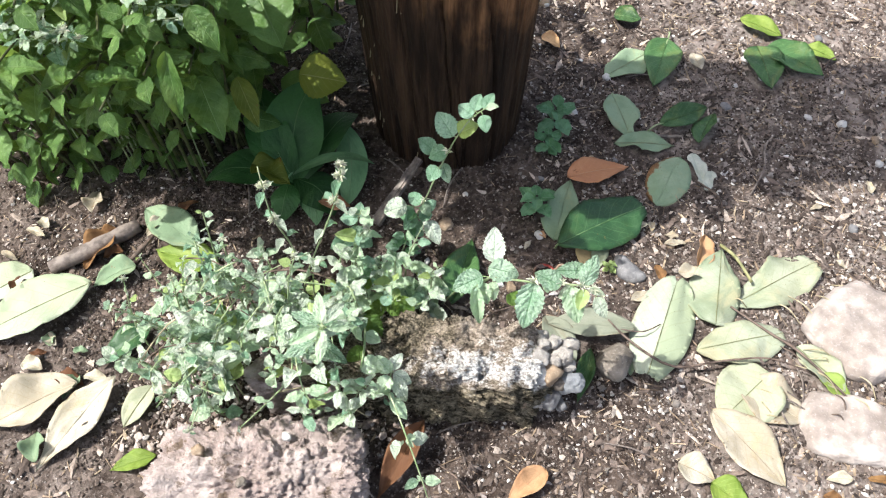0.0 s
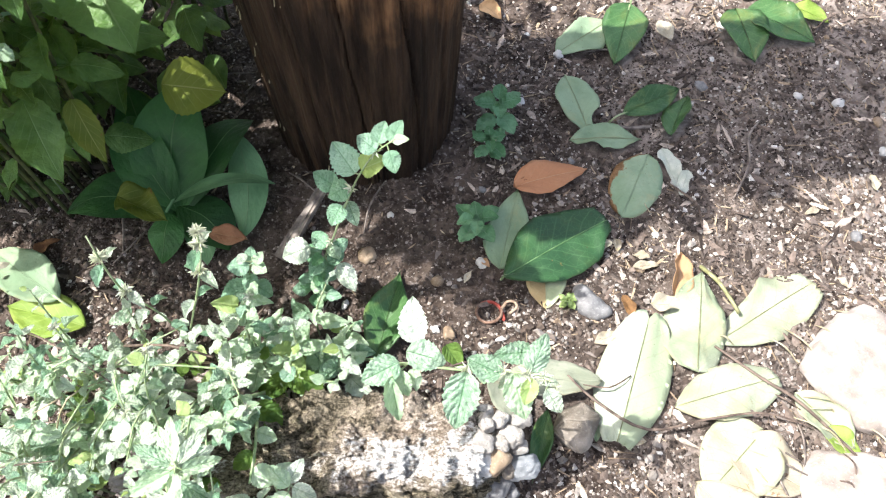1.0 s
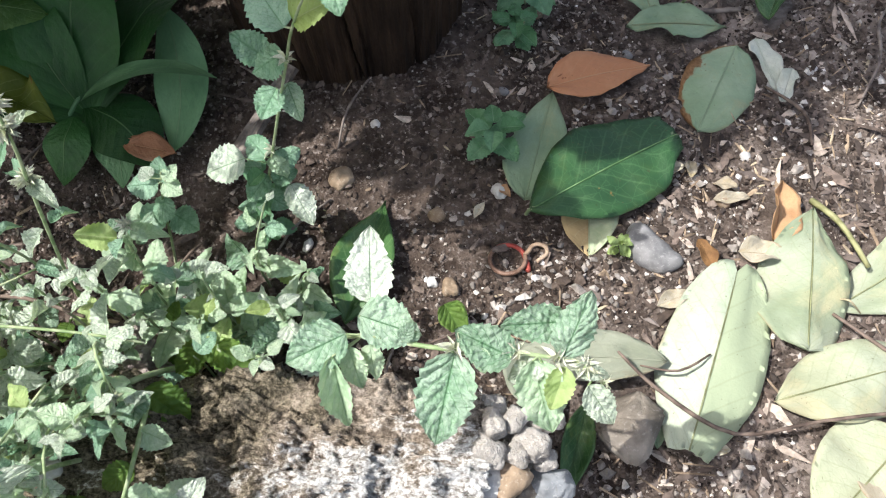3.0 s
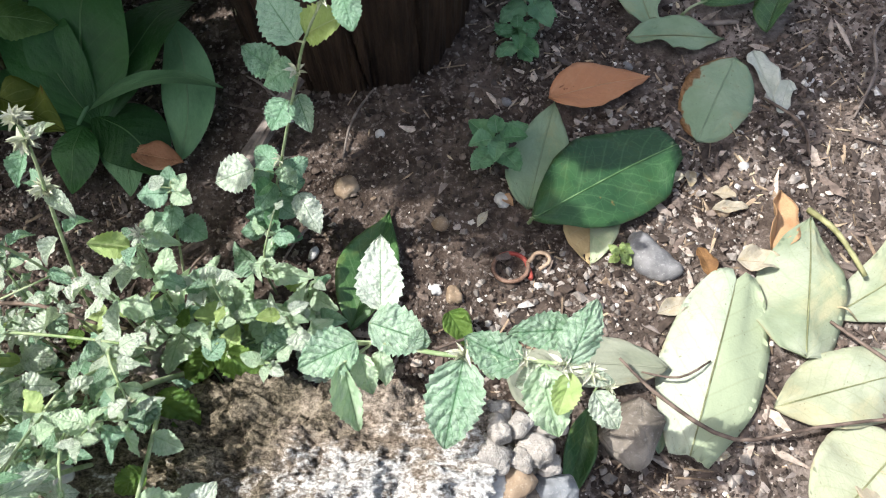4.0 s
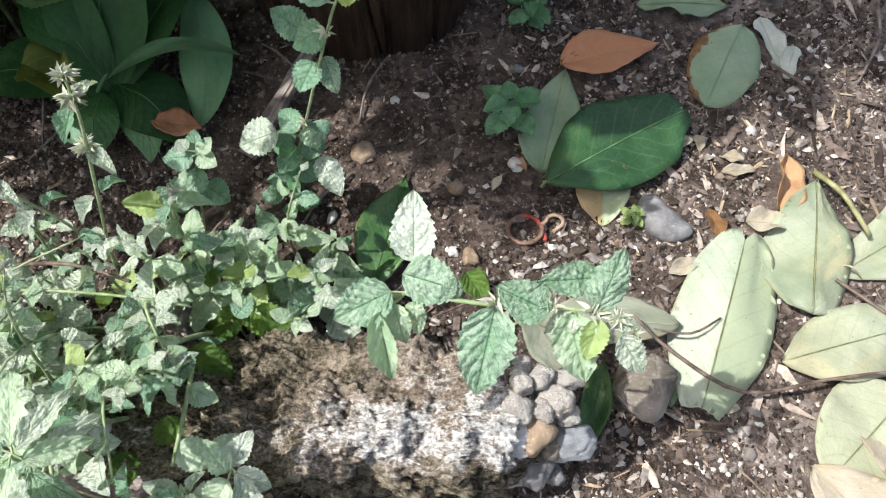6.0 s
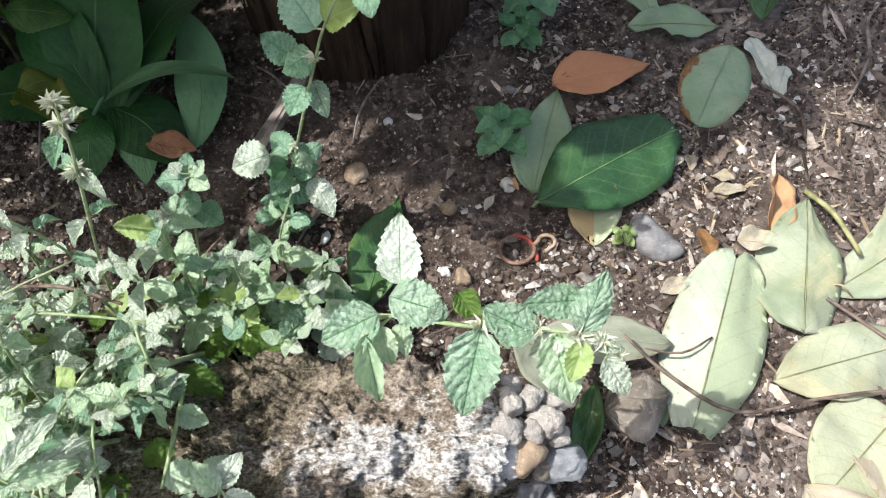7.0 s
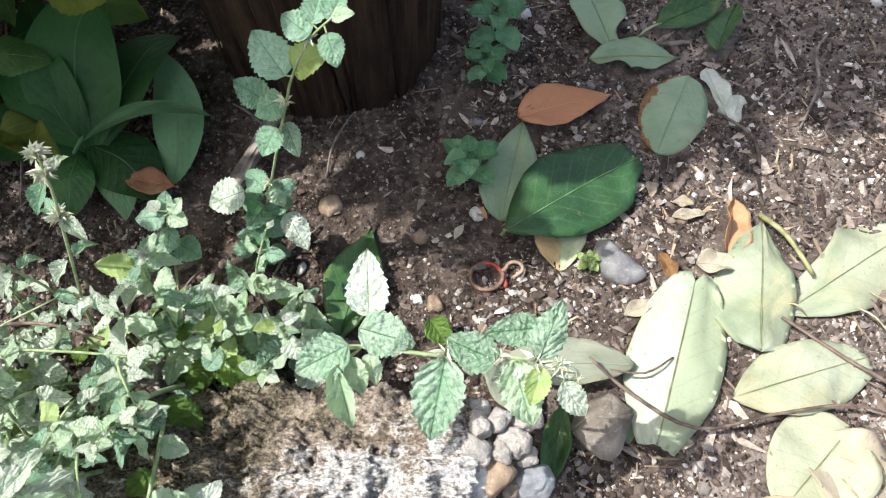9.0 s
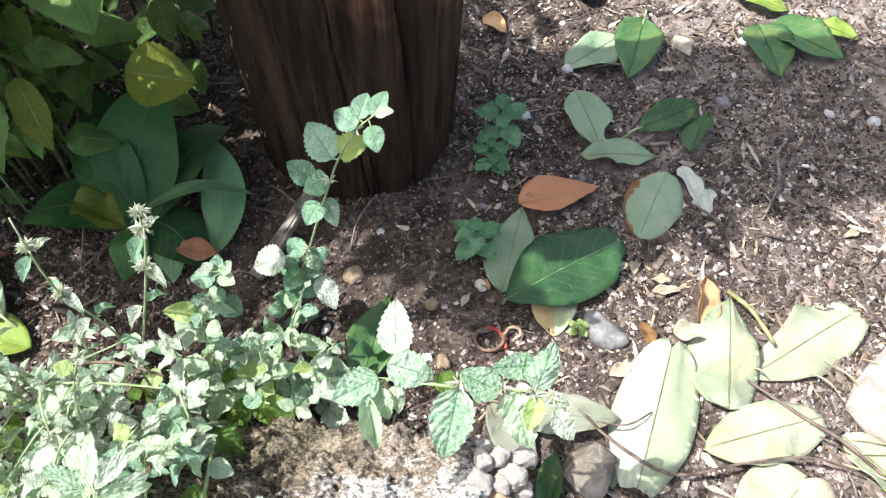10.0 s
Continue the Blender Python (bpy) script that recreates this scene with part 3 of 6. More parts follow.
def tube(points, radii, sides=7, seed=0, rough=0.0):
    """A closed tube along a smooth line through the points."""
    rng = random.Random(seed)
    pts = [Vector(p) for p in points]
    if len(pts) < 3:
        pts.insert(1, (pts[0] + pts[-1]) / 2)
    line, rad = [], []
    n = len(pts)
    for i in range(n - 1):
        p0, p1, p2, p3 = pts[max(i - 1, 0)], pts[i], pts[i + 1], pts[min(i + 2, n - 1)]
        for s in range(4):
            t = s / 4
            line.append(0.5 * (2 * p1 + (p2 - p0) * t + (2 * p0 - 5 * p1 + 4 * p2 - p3) * t * t + (3 * p1 - p0 - 3 * p2 + p3) * t ** 3))
            rad.append((i + t) / (n - 1))
    line.append(pts[-1])
    rad.append(1.0)
    bm = bmesh.new()
    rings = []
    for i, p in enumerate(line):
        d = (line[min(i + 1, len(line) - 1)] - line[max(i - 1, 0)]).normalized()
        a = d.cross(Vector((0.3, 0.2, 1)) if abs(d.z) < 0.9 else Vector((1, 0, 0))).normalized()
        b = d.cross(a)
        t = rad[i] * (len(radii) - 1)
        k = min(int(t), len(radii) - 2)
        r = radii[k] + (radii[k + 1] - radii[k]) * (t - k)
        rings.append([bm.verts.new(p + (a * math.cos(q) + b * math.sin(q)) * r * (1 + rough * rng.uniform(-1, 1))) for q in (2 * math.pi * j / sides for j in range(sides))])
    for r0, r1 in zip(rings, rings[1:]):
        for j in range(sides):
            bm.faces.new((r0[j], r0[(j + 1) % sides], r1[(j + 1) % sides], r1[j])).smooth = True
    bm.faces.new(list(reversed(rings[0])))
    bm.faces.new(rings[-1])
    return bm


def rock_mesh(name, size, seed=0, subdiv=4, square=0.5, rough=0.12, fine=0.05, scale=1.0, bend=0.0, pit=0.0):
    """A worn stone; square 0: an egg, 1: a block. Its underside lies at z = 0."""
    bm = bmesh.new()
    bmesh.ops.create_icosphere(bm, subdivisions=subdiv, radius=1.0)
    off = Vector((seed * 7.3, seed * 3.1, seed * 1.7))
    sx, sy, sz = (s / 2 for s in size)
    least = min(sx, sy, sz)
    freq = scale * 1.5 / least
    for v in bm.verts:
        d = v.co.normalized()
        m = max(abs(d.x), abs(d.y), abs(d.z))
        p = d * (1 - square) + d / m * square * 0.85
        q = Vector((p.x * sx, p.y * sy, p.z * sz))
        w = q * freq + off
        k = rough * 2 * noise.noise(w * 0.6) + fine * 2 * noise.noise(w * 1.9) + fine * 1.4 * noise.noise(w * 4.5) + pit * (min(0.0, noise.noise(w * 3.1) + 0.15) * 1.6 + 0.5 * noise.noise(w * 9))
        v.co = q + d * least * k
        if bend:
            v.co.x += bend * (v.co.y / sy) ** 2 * sx
        v.co.z = max(v.co.z, -sz * 0.75) + sz * 0.7
    for fc in bm.faces:
        fc.smooth = True
    me = bpy.data.meshes.new(name)
    bm.to_mesh(me)
    bm.free()
    return me


# ---------------------------------------------------------------- ground
def spaced(lo, hi, step, far):
    mid = list(np.arange(lo, hi, step))
    left, right, d = [], [], step
    while mid[0] - (left[-1] if left else mid[0]) < far and len(left) < 60:
        d *= 1.28
        left.append((left[-1] if left else mid[0]) - d)
    d = step
    while len(right) < 60 and (right[-1] if right else mid[-1]) < far:
        d *= 1.28
        right.append((right[-1] if right else mid[-1]) + d)
    return list(reversed(left)) + mid + right


def build_ground():
    xs, ys = spaced(-0.85, 0.85, 0.0042, 300.0), spaced(0.05, 1.35, 0.0042, 300.0)
    verts = [(x, y, height(x, y)) for y in ys for x in xs]
    k = len(xs)
    faces = [(j * k + i, j * k + i + 1, (j + 1) * k + i + 1, (j + 1) * k + i) for j in range(len(ys) - 1) for i in range(k - 1)]
    me = bpy.data.meshes.new("ground")
    me.from_pydata(verts, [], faces)
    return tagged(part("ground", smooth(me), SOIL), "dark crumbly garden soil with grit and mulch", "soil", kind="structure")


build_ground()

ICO = bmesh.new()
bmesh.ops.create_icosphere(ICO, subdivisions=1, radius=1.0)
ICO_V = np.array([v.co[:] for v in ICO.verts])
ICO_F = [[v.index for v in fc.verts] for fc in ICO.faces]
ICO.free()
BOX_V = np.array([(x, y, z) for z in (-1, 1) for y in (-1, 1) for x in (-1, 1)], dtype=float)
BOX_F = [[0, 2, 3, 1], [4, 5, 7, 6], [0, 1, 5, 4], [2, 6, 7, 3], [0, 4, 6, 2], [1, 3, 7, 5]]


CHIP_V = np.array([(-1, 0.1, 0), (-0.5, 0.8, 0.3), (0.4, 0.9, 0.1), (1, 0.2, 0.2), (0.7, -0.7, 0), (-0.3, -0.9, 0.3), (0, 0, 1.0), (0, 0, -0.8)])
CHIP_F = [[i, (i + 1) % 6, 6] for i in range(6)] + [[(i + 1) % 6, i, 7] for i in range(6)]


OCT_V = np.array([(1, 0, 0), (0, 1, 0), (-1, 0, 0), (0, -1, 0), (0, 0, 1), (0, 0, -1)], dtype=float)
OCT_F = [[i, (i + 1) % 4, 4] for i in range(4)] + [[(i + 1) % 4, i, 5] for i in range(4)]
COVERED = []


def scatter(name, count, base_v, base_f, size, stretch, material, label, category, seed, weight=None, flat=0.5, sink=0.3, area=(-0.75, 0.75, 0.08, 1.25), jag=0.3):
    """Crumbs strewn over the soil, joined into one mesh."""
    rng = np.random.default_rng(seed)
    verts, faces = [], []
    done = 0
    while done < count:
        x, y = rng.uniform(area[0], area[1]), rng.uniform(area[2], area[3])
        if weight and rng.random() > weight(x, y):
            continue
        if (x - 0.008) ** 2 + (y - 0.752) ** 2 < 0.0095:
            continue
        s = size[0] * (size[1] / size[0]) ** (rng.random() ** 1.8)
        if any(((x - u) * c + (y - v) * d) ** 2 / (p * p) + ((y - v) * c - (x - u) * d) ** 2 / (q * q) < 1 for u, v, c, d, p, q in COVERED):
            continue
        v = base_v * (1 + jag * rng.uniform(-1, 1, base_v.shape))
        v = v * (np.array((rng.uniform(*stretch), 1.0, flat * rng.uniform(0.6, 1.4))) * s / 2)
        turn = np.array(Euler((rng.normal(0, 0.3), rng.normal(0, 0.3), rng.uniform(0, 6.28))).to_matrix())
        v = v @ turn.T + (x, y, height(x, y) + s * flat * sink)
        n0 = len(verts)
        verts += v.tolist()
        faces += [[i + n0 for i in q] for q in base_f]
        done += 1
    me = bpy.data.meshes.new(name)
    me.from_pydata(verts, [], faces)
    return tagged(part(name, me, material), label, category, kind="stuff")


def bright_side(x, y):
    # sun and the post's shadow band put into how densely pale litter lies
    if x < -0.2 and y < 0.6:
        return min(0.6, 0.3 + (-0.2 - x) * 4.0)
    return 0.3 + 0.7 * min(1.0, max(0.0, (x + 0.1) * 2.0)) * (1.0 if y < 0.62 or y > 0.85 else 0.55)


# ---------------------------------------------------------------- post
def build_post():
    x0, y0, r0, top = 0.008, 0.752, 0.100, 1.6
    root = thing("wooden_post", (x0, y0, 0), "thick weathered brown wooden post, cracked and darker at its foot", "post")
    na, nz = 400, 170
    rng = random.Random(5)
    cracks = [(rng.uniform(0, 2 * math.pi), rng.uniform(0.002, 0.005), rng.uniform(0.007, 0.012), rng.uniform(0, 9)) for _ in range(16)]
    cracks += [(radians(a), d, w, s) for a, d, w, s in ((-118, 0.012, 0.016, 1), (-92, 0.013, 0.014, 4), (-66, 0.015, 0.013, 7), (-140, 0.010, 0.018, 2))]
    bm = bmesh.new()
    rings = []
    for i in range(nz + 1):
        z = -0.06 + (top + 0.06) * (i / nz) ** 1.7
        ring = []
        for j in range(na):
            a = 2 * math.pi * j / na
            c, s = math.cos(a), math.sin(a)
            r = r0 * (1 + 0.035 * noise.noise(Vector((c * 1.4, s * 1.4, z * 1.2)))) + 0.05 * min(max(z, 0), 0.35)
            r += 0.0032 * noise.noise(Vector((c * 16, s * 16, z * 3))) + 0.002 * noise.noise(Vector((c * 45, s * 45, z * 7)))
            for ca, depth, wide, sd in cracks:
                mid = ca + (0.28 - z) * 0.7 + 0.10 * noise.noise(Vector((sd, z * 3.2, 0))) + 0.03 * noise.noise(Vector((sd, z * 15, 4)))
                d = abs((a - mid + math.pi) % (2 * math.pi) - math.pi)
                if d < wide * 2.4:
                    r -= depth * math.exp(-(d / wide) ** 2 * 3) * max(0.0, 0.6 + 0.9 * noise.noise(Vector((sd, z * 4, 9))))
            ring.append(bm.verts.new((x0 + r * c, y0 + r * s, z)))
        rings.append(ring)
    for r, q in zip(rings, rings[1:]):
        for j in range(na):
            bm.faces.new((r[j], r[(j + 1) % na], q[(j + 1) % na], q[j])).smooth = True
    bm.faces.new(rings[-1])
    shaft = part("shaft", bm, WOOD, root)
    for k in range(34):
        bm = bmesh.new()
        a = radians(rng.uniform(-172, -140) if k % 5 else rng.uniform(-140, -110))
        z = rng.uniform(0.05, 0.42)
        r = r0 + 0.05 * min(z, 0.35) - 0.003
        p = Vector((x0 + r * math.cos(a), y0 + r * math.sin(a), z))
        out = Vector((math.cos(a), math.sin(a), 0))
        ln, w = rng.uniform(0.01, 0.035), rng.uniform(0.0004, 0.0012)
        t = Vector((-out.y, out.x, 0)) * w
        q = p + Vector((0, 0, -ln)) + out * rng.uniform(0.001, 0.006) + t * rng.uniform(-2, 2)
        vs = [bm.verts.new(c) for c in (p - t, p + t, q + t * 0.3, q - t * 0.3)]
        ws = [bm.verts.new(c - out * 0.0012) for c in (p - t, p + t, q + t * 0.3, q - t * 0.3)]
        bm.faces.new(vs)
        bm.faces.new(list(reversed(ws)))
        for j in range(4):
            bm.faces.new((vs[j], ws[j], ws[(j + 1) % 4], vs[(j + 1) % 4]))
        part("splinter", bm, STRAW_STEM, shaft)


build_post()


# ---------------------------------------------------------------- rubble and stones
def build_block(name, centre, size, turn, material, label, seed, pebbles, square=0.75, rough=0.16):
    root = thing(name, (*centre, 0), label, "concrete")
    m = pose(centre[0], centre[1], height(*centre) - size[2] * 0.12, 0, 0, turn)
    part("lump", rock_mesh("lump", size, seed, 7 if size[0] > 0.2 else 6, square, rough, 0.06, 2.2, 0.0, 0.13), material, root, m=m)
    for i, (x, y, z, s, mat) in enumerate(pebbles):
        me = rock_mesh("pebble", (s * 1.15, s * 0.88, s * 0.8), seed + i * 1.3, 4, 0.3, 0.22, 0.05)
        part("pebble", me, mat, root, m=pose(x, y, z - s * 0.62, 12 * (i % 3) - 10, 9 * (i % 4) - 12, 47 * i))
    return root


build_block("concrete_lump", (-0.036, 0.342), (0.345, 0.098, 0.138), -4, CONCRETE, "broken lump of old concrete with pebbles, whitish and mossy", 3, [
    (0.143, 0.319, 0.062, 0.027, PEBBLE_BLUE), (0.118, 0.322, 0.078, 0.024, PEBBLE_BROWN), (0.106, 0.320, 0.078, 0.020, PEBBLE_WHITE), (0.133, 0.341, 0.085, 0.022, CONCRETE_END),
    (0.140, 0.355, 0.082, 0.019, CONCRETE_END), (0.120, 0.307, 0.046, 0.025, PEBBLE_GREY), (0.090, 0.305, 0.050, 0.019, PEBBLE_BROWN), (0.105, 0.338, 0.092, 0.020, CONCRETE_END),
    (0.141, 0.335, 0.070, 0.015, CONCRETE_END), (0.124, 0.353, 0.090, 0.015, CONCRETE_END), (0.111, 0.350, 0.094, 0.016, CONCRETE_END), (0.124, 0.333, 0.085, 0.015, CONCRETE_END),
    (0.104, 0.304, 0.045, 0.018, CONCRETE_END), (0.130, 0.316, 0.060, 0.014, STONE_TAN), (0.134, 0.306, 0.030, 0.014, PEBBLE_GREY), (0.108, 0.362, 0.085, 0.018, CONCRETE_END), (0.122, 0.345, 0.07, 0.024, CONCRETE_END), (0.112, 0.330, 0.06, 0.028, CONCRETE_END), (0.126, 0.327, 0.05, 0.022, STONE_TAN), (0.128, 0.356, 0.06, 0.022, CONCRETE_END), (0.131, 0.342, 0.035, 0.026, STONE_TAN)])
build_block("concrete_lump", (-0.19, 0.222), (0.25, 0.11, 0.105), 4, CONCRETE_PINK, "crumbling pinkish lump of concrete on the soil", 11, [
    (-0.25, 0.235, 0.077, 0.012, PEBBLE_BROWN), (-0.2, 0.2, 0.085, 0.011, STONE_TAN), (-0.13, 0.235, 0.08, 0.013, CONCRETE_PINK), (-0.16, 0.25, 0.077, 0.010, PEBBLE_WHITE)])
build_block("concrete_lump", (-0.132, 0.405), (0.06, 0.05, 0.1), 24, CONCRETE_PINK, "small pale lump of concrete under the herbs", 17, [])
build_block("concrete_lump", (-0.158, 0.338), (0.12, 0.075, 0.105), -12, CONCRETE_PINK, "pale crumbling lump of concrete under the herbs", 19, [(-0.14, 0.33, 0.098, 0.014, PEBBLE_WHITE), (-0.175, 0.335, 0.095, 0.012, STONE_TAN)])


def stone(name, at, size, turn, material, label, category, seed, square=0.25, rough=0.2, subdiv=4, sink=0.25, bend=0.0, group=""):
    me = rock_mesh(name, size, seed, subdiv, square, rough, 0.03, 1.0, bend)
    ob = part(name, me, material, m=pose(at[0], at[1], height(*at) - size[2] * sink, 0, 0, turn))
    return tagged(ob, label, category, group)


def angular_stone(at, size, turn, material, label, seed):
    """A broken stone: flat faces with worn edges."""
    rng = random.Random(seed)
    bm = bmesh.new()
    for i in range(15):
        d = Vector([rng.gauss(0, 1) for _ in range(3)]).normalized() * rng.uniform(0.85, 1.0)
        bm.verts.new((d.x * size[0] / 2, d.y * size[1] / 2, d.z * size[2] / 2))
    bmesh.ops.convex_hull(bm, input=bm.verts[:])
    bmesh.ops.delete(bm, geom=[v for v in bm.verts if not v.link_faces], context="VERTS")
    bmesh.ops.dissolve_limit(bm, angle_limit=0.3, verts=bm.verts[:], edges=bm.edges[:])
    bmesh.ops.bevel(bm, geom=bm.edges[:], offset=size[0] * 0.035, segments=2, affect="EDGES")
    bmesh.ops.triangulate(bm, faces=bm.faces[:])
    bmesh.ops.subdivide_edges(bm, edges=bm.edges[:], cuts=2, use_grid_fill=True)
    for v in bm.verts:
        v.co += v.co.normalized() * size[0] * (0.03 * noise.noise(v.co * 90) + 0.015 * noise.noise(v.co * 260))
    ob = part("stone", bm, material, m=pose(at[0], at[1], height(*at) + size[2] * 0.25, 0, 0, turn))
    for f in ob.data.polygons:
        f.use_smooth = True
    return tagged(ob, label, "stone")


stone("flat_stone", (0.512, 0.41), (0.14, 0.13, 0.04), 38, SANDSTONE, "large pale pinkish flat stone half sunk in the soil", "stone", 21, 0.45, 0.13, 5)
stone("flat_stone", (0.465, 0.285), (0.125, 0.09, 0.026), -14, SANDSTONE, "pale flat stone level with the soil", "stone", 23, 0.45, 0.15, 5)
stone("pebble", (0.236, 0.497), (0.029, 0.050, 0.022), 42, PEBBLE_GREY, "smooth kidney-shaped grey pebble on the soil", "pebble", 25, 0.1, 0.08, bend=0.55)
angular_stone((0.202, 0.366), (0.05, 0.062, 0.05), -20, STONE_TAN, "tan-grey angular stone beside fallen leaves", 8)
stone("stone", (0.087, 0.473), (0.013, 0.016, 0.012), 10, PEBBLE_BROWN, "small brown stone on the soil", "stone", 28)
stone("pebble", (0.074, 0.478), (0.009, 0.009, 0.007), 0, PEBBLE_WHITE, "tiny white pebble on the soil", "pebble", 29)
stone("stone", (0.005, 0.567), (0.02, 0.018, 0.013), 40, PEBBLE_BROWN, "rounded brown stone in shaded soil", "stone", 30)
stone("pebble", (0.127, 0.552), (0.011, 0.014, 0.009), 20, PEBBLE_WHITE, "white angular pebble near a green leaf", "pebble", 31)
stone("pebble", (-0.335, 0.375), (0.018, 0.016, 0.014), 20, PEBBLE_BROWN, "reddish brown pebble in dark soil", "pebble", 33)
rng = random.Random(41)
for i in range(70):
    x, y = rng.uniform(-0.1, 0.62), rng.uniform(0.22, 1.05)
    if (x - 0.008) ** 2 + (y - 0.752) ** 2 < 0.016 or (x < 0.16 and y < 0.42) or (0.2 < x < 0.5 and 0.28 < y < 0.53):
        continue
    s = rng.uniform(0.007, 0.015)
    mat, tone = rng.choice(((PEBBLE_GREY, "grey"), (PEBBLE_WHITE, "whitish"), (STONE_TAN, "tan"), (PEBBLE_WHITE, "whitish"), (PEBBLE_BROWN, "brown")))
    stone("pebble", (x, y), (s * rng.uniform(0.9, 1.5), s, s * 0.7), rng.uniform(0, 180), mat, "small " + tone + " pebble lying on dark soil", "pebble", 50 + i, 0.2, 0.25, 2, group="pebbles on the soil")


# ---------------------------------------------------------------- fallen leaves
def fallen(x0, y0, x1, y1, width, material, label, profile="elliptic", cup=0.12, bend=0.1, wave=0.06, lift=0.006, torn=None, seed=1, fold=0.0, stalk=0.0, tilt=0.0, group="", halves=(1.0, 1.0), notch=0.0):
    """One leaf on the soil, from its base to its tip; stalk: the length of its stalk."""
    ln = math.hypot(x1 - x0, y1 - y0)
    z0, z1 = height(x0, y0) + lift, height(x1, y1) + lift
    COVERED.append(((x0 + x1) / 2, (y0 + y1) / 2, (x1 - x0) / ln, (y1 - y0) / ln, ln * 0.48, width * 0.46))
    root = thing("fallen_leaf", ((x0 + x1) / 2, (y0 + y1) / 2, min(z0, z1)), label, "leaf", group)
    me = blade("blade", profile, width / ln, 22, 5, cup, bend, wave, seed=seed, torn=torn, thick=0.0005 / ln, fold=fold, pucker=0.02, quilt=0.008, halves=halves, notch=notch)
    sheet = part("blade", me, material, root, m=leaf_pose((x0, y0, z0 + bend * ln * 0.3), (x1, y1, z1 + bend * ln * 0.45), 1.0, (0, 0, 1), tilt))
    if ln > 0.045 and material not in (ORANGE, RUSSET):
        row = [me.vertices[i * 11 + 5].co.copy() for i in range(0, 21 if notch else 23, 2)]
        m = leaf_pose((x0, y0, z0 + bend * ln * 0.3), (x1, y1, z1 + bend * ln * 0.45), 1.0, (0, 0, 1), tilt)
        part("midrib", tube([m @ (v + Vector((0, 0, 0.0006 / ln))) for v in row], [0.0006, 0.0005, 0.0003], 5), {PALE: RIB_DARK, PALE_WHITE: RIB_DARK, FRESH: RIB_GREEN}.get(material, material), sheet)
        stalk = stalk or (0.004 if material is FRESH else 0.0)
    if stalk:
        dx, dy = (x0 - x1) / ln * stalk, (y0 - y1) / ln * stalk
        part("stalk", tube([(x0 - dx * 0.3, y0 - dy * 0.3, z0 + bend * ln * 0.3), (x0 + dx * 0.5, y0 + dy * 0.5, z0 + 0.004), (x0 + dx, y0 + dy + 0.004, height(x0 + dx, y0 + dy) + 0.003)], [0.0013, 0.0012, 0.0016], 6), STEM, sheet)
    return root


fallen(0.147, 0.545, 0.176, 0.643, 0.050, GREYGREEN, "grey-green fallen leaf, underside up, partly covered", "ovate", 0.04, 0.02, 0.03, 0.002, seed=3)
fallen(0.198, 0.558, 0.191, 0.494, 0.044, TWOTONE, "half tan, half pale green leaf under a dark one", "elliptic", 0.06, 0.03, 0.05, 0.001, seed=4)
fallen(0.150, 0.528, 0.270, 0.596, 0.080, FRESH, "large glossy dark green fallen leaf with torn tip", "cut", -0.03, 0.08, 0.04, 0.013, torn=(0.8, 1.2, 0.35, 1), seed=5)
fallen(0.172, 0.642, 0.260, 0.668, 0.043, ORANGE, "orange-brown dead leaf lying on the soil", "ovate", 0.1, 0.12, 0.06, 0.006, seed=6)
fallen(0.331, 0.680, 0.289, 0.602, 0.060, PATCHY, "rounded pale green leaf with a brown edge", "round", -0.1, 0.14, 0.06, 0.007, seed=7)
fallen(0.245, 0.707, 0.331, 0.709, 0.042, GREYGREEN, "ragged pale green leaf on the soil", "lance", 0.1, 0.12, 0.1, 0.006, torn=(0.1, 0.4, 0.6, 1), seed=8)
fallen(0.352, 0.692, 0.361, 0.640, 0.025, SCRAP, "whitish ragged scrap of a dry leaf", "blunt", 0.1, 0.1, 0.15, 0.004, torn=(0.3, 0.9, 0.6, 1), seed=9)
fallen(0.376, 0.660, 0.361, 0.628, 0.018, SCRAP, "whitish ragged scrap of a dry leaf", "blunt", 0.1, 0.1, 0.15, 0.004, torn=(0.2, 0.7, 0.5, -1), seed=10)
fallen(0.012, 0.447, 0.040, 0.545, 0.046, FRESH_LIGHT, "green leaf on shaded soil under herbs", "lance", 0.2, 0.1, 0.06, 0.006, seed=11)
fallen(0.362, 0.447, 0.478, 0.508, 0.066, PALE, "pale sunlit fallen leaf, underside up", "cut", 0.0, 0.05, 0.16, 0.006, seed=12, fold=-0.12, torn=(0.1, 0.6, 0.35, -1))
fallen(0.239, 0.347, 0.297, 0.482, 0.072, PALE_WHITE, "very pale long fallen leaf, underside up, notched at its tip", "strap", 0.0, 0.06, 0.04, 0.017, seed=13, fold=-0.36, halves=(1.05, 1.0), notch=0.07)
fallen(0.331, 0.414, 0.359, 0.524, 0.066, PALE, "pale yellowish fallen leaf with dark midrib", "balm", 0.0, 0.06, 0.14, 0.014, seed=14, fold=-0.28, halves=(0.86, 1.14))
fallen(0.352, 0.338, 0.414, 0.296, 0.06, DRY, "pale dead leaf beneath a wrinkled one", "round", 0.15, 0.06, 0.1, 0.001, seed=151)
fallen(0.384, 0.352, 0.320, 0.297, 0.076, PALE, "pale wrinkled fallen leaf under twigs", "round", 0.08, 0.06, 0.06, 0.005, seed=15)
fallen(0.302, 0.378, 0.412, 0.404, 0.056, PALE, "pale cream fallen leaf with wavy edge", "cut", -0.08, 0.14, 0.1, 0.012, seed=16, fold=-0.12)
fallen(0.309, 0.306, 0.375, 0.219, 0.058, DRY, "cream and yellow fallen leaf in the sun", "elliptic", 0.12, 0.1, 0.06, 0.006, seed=17)
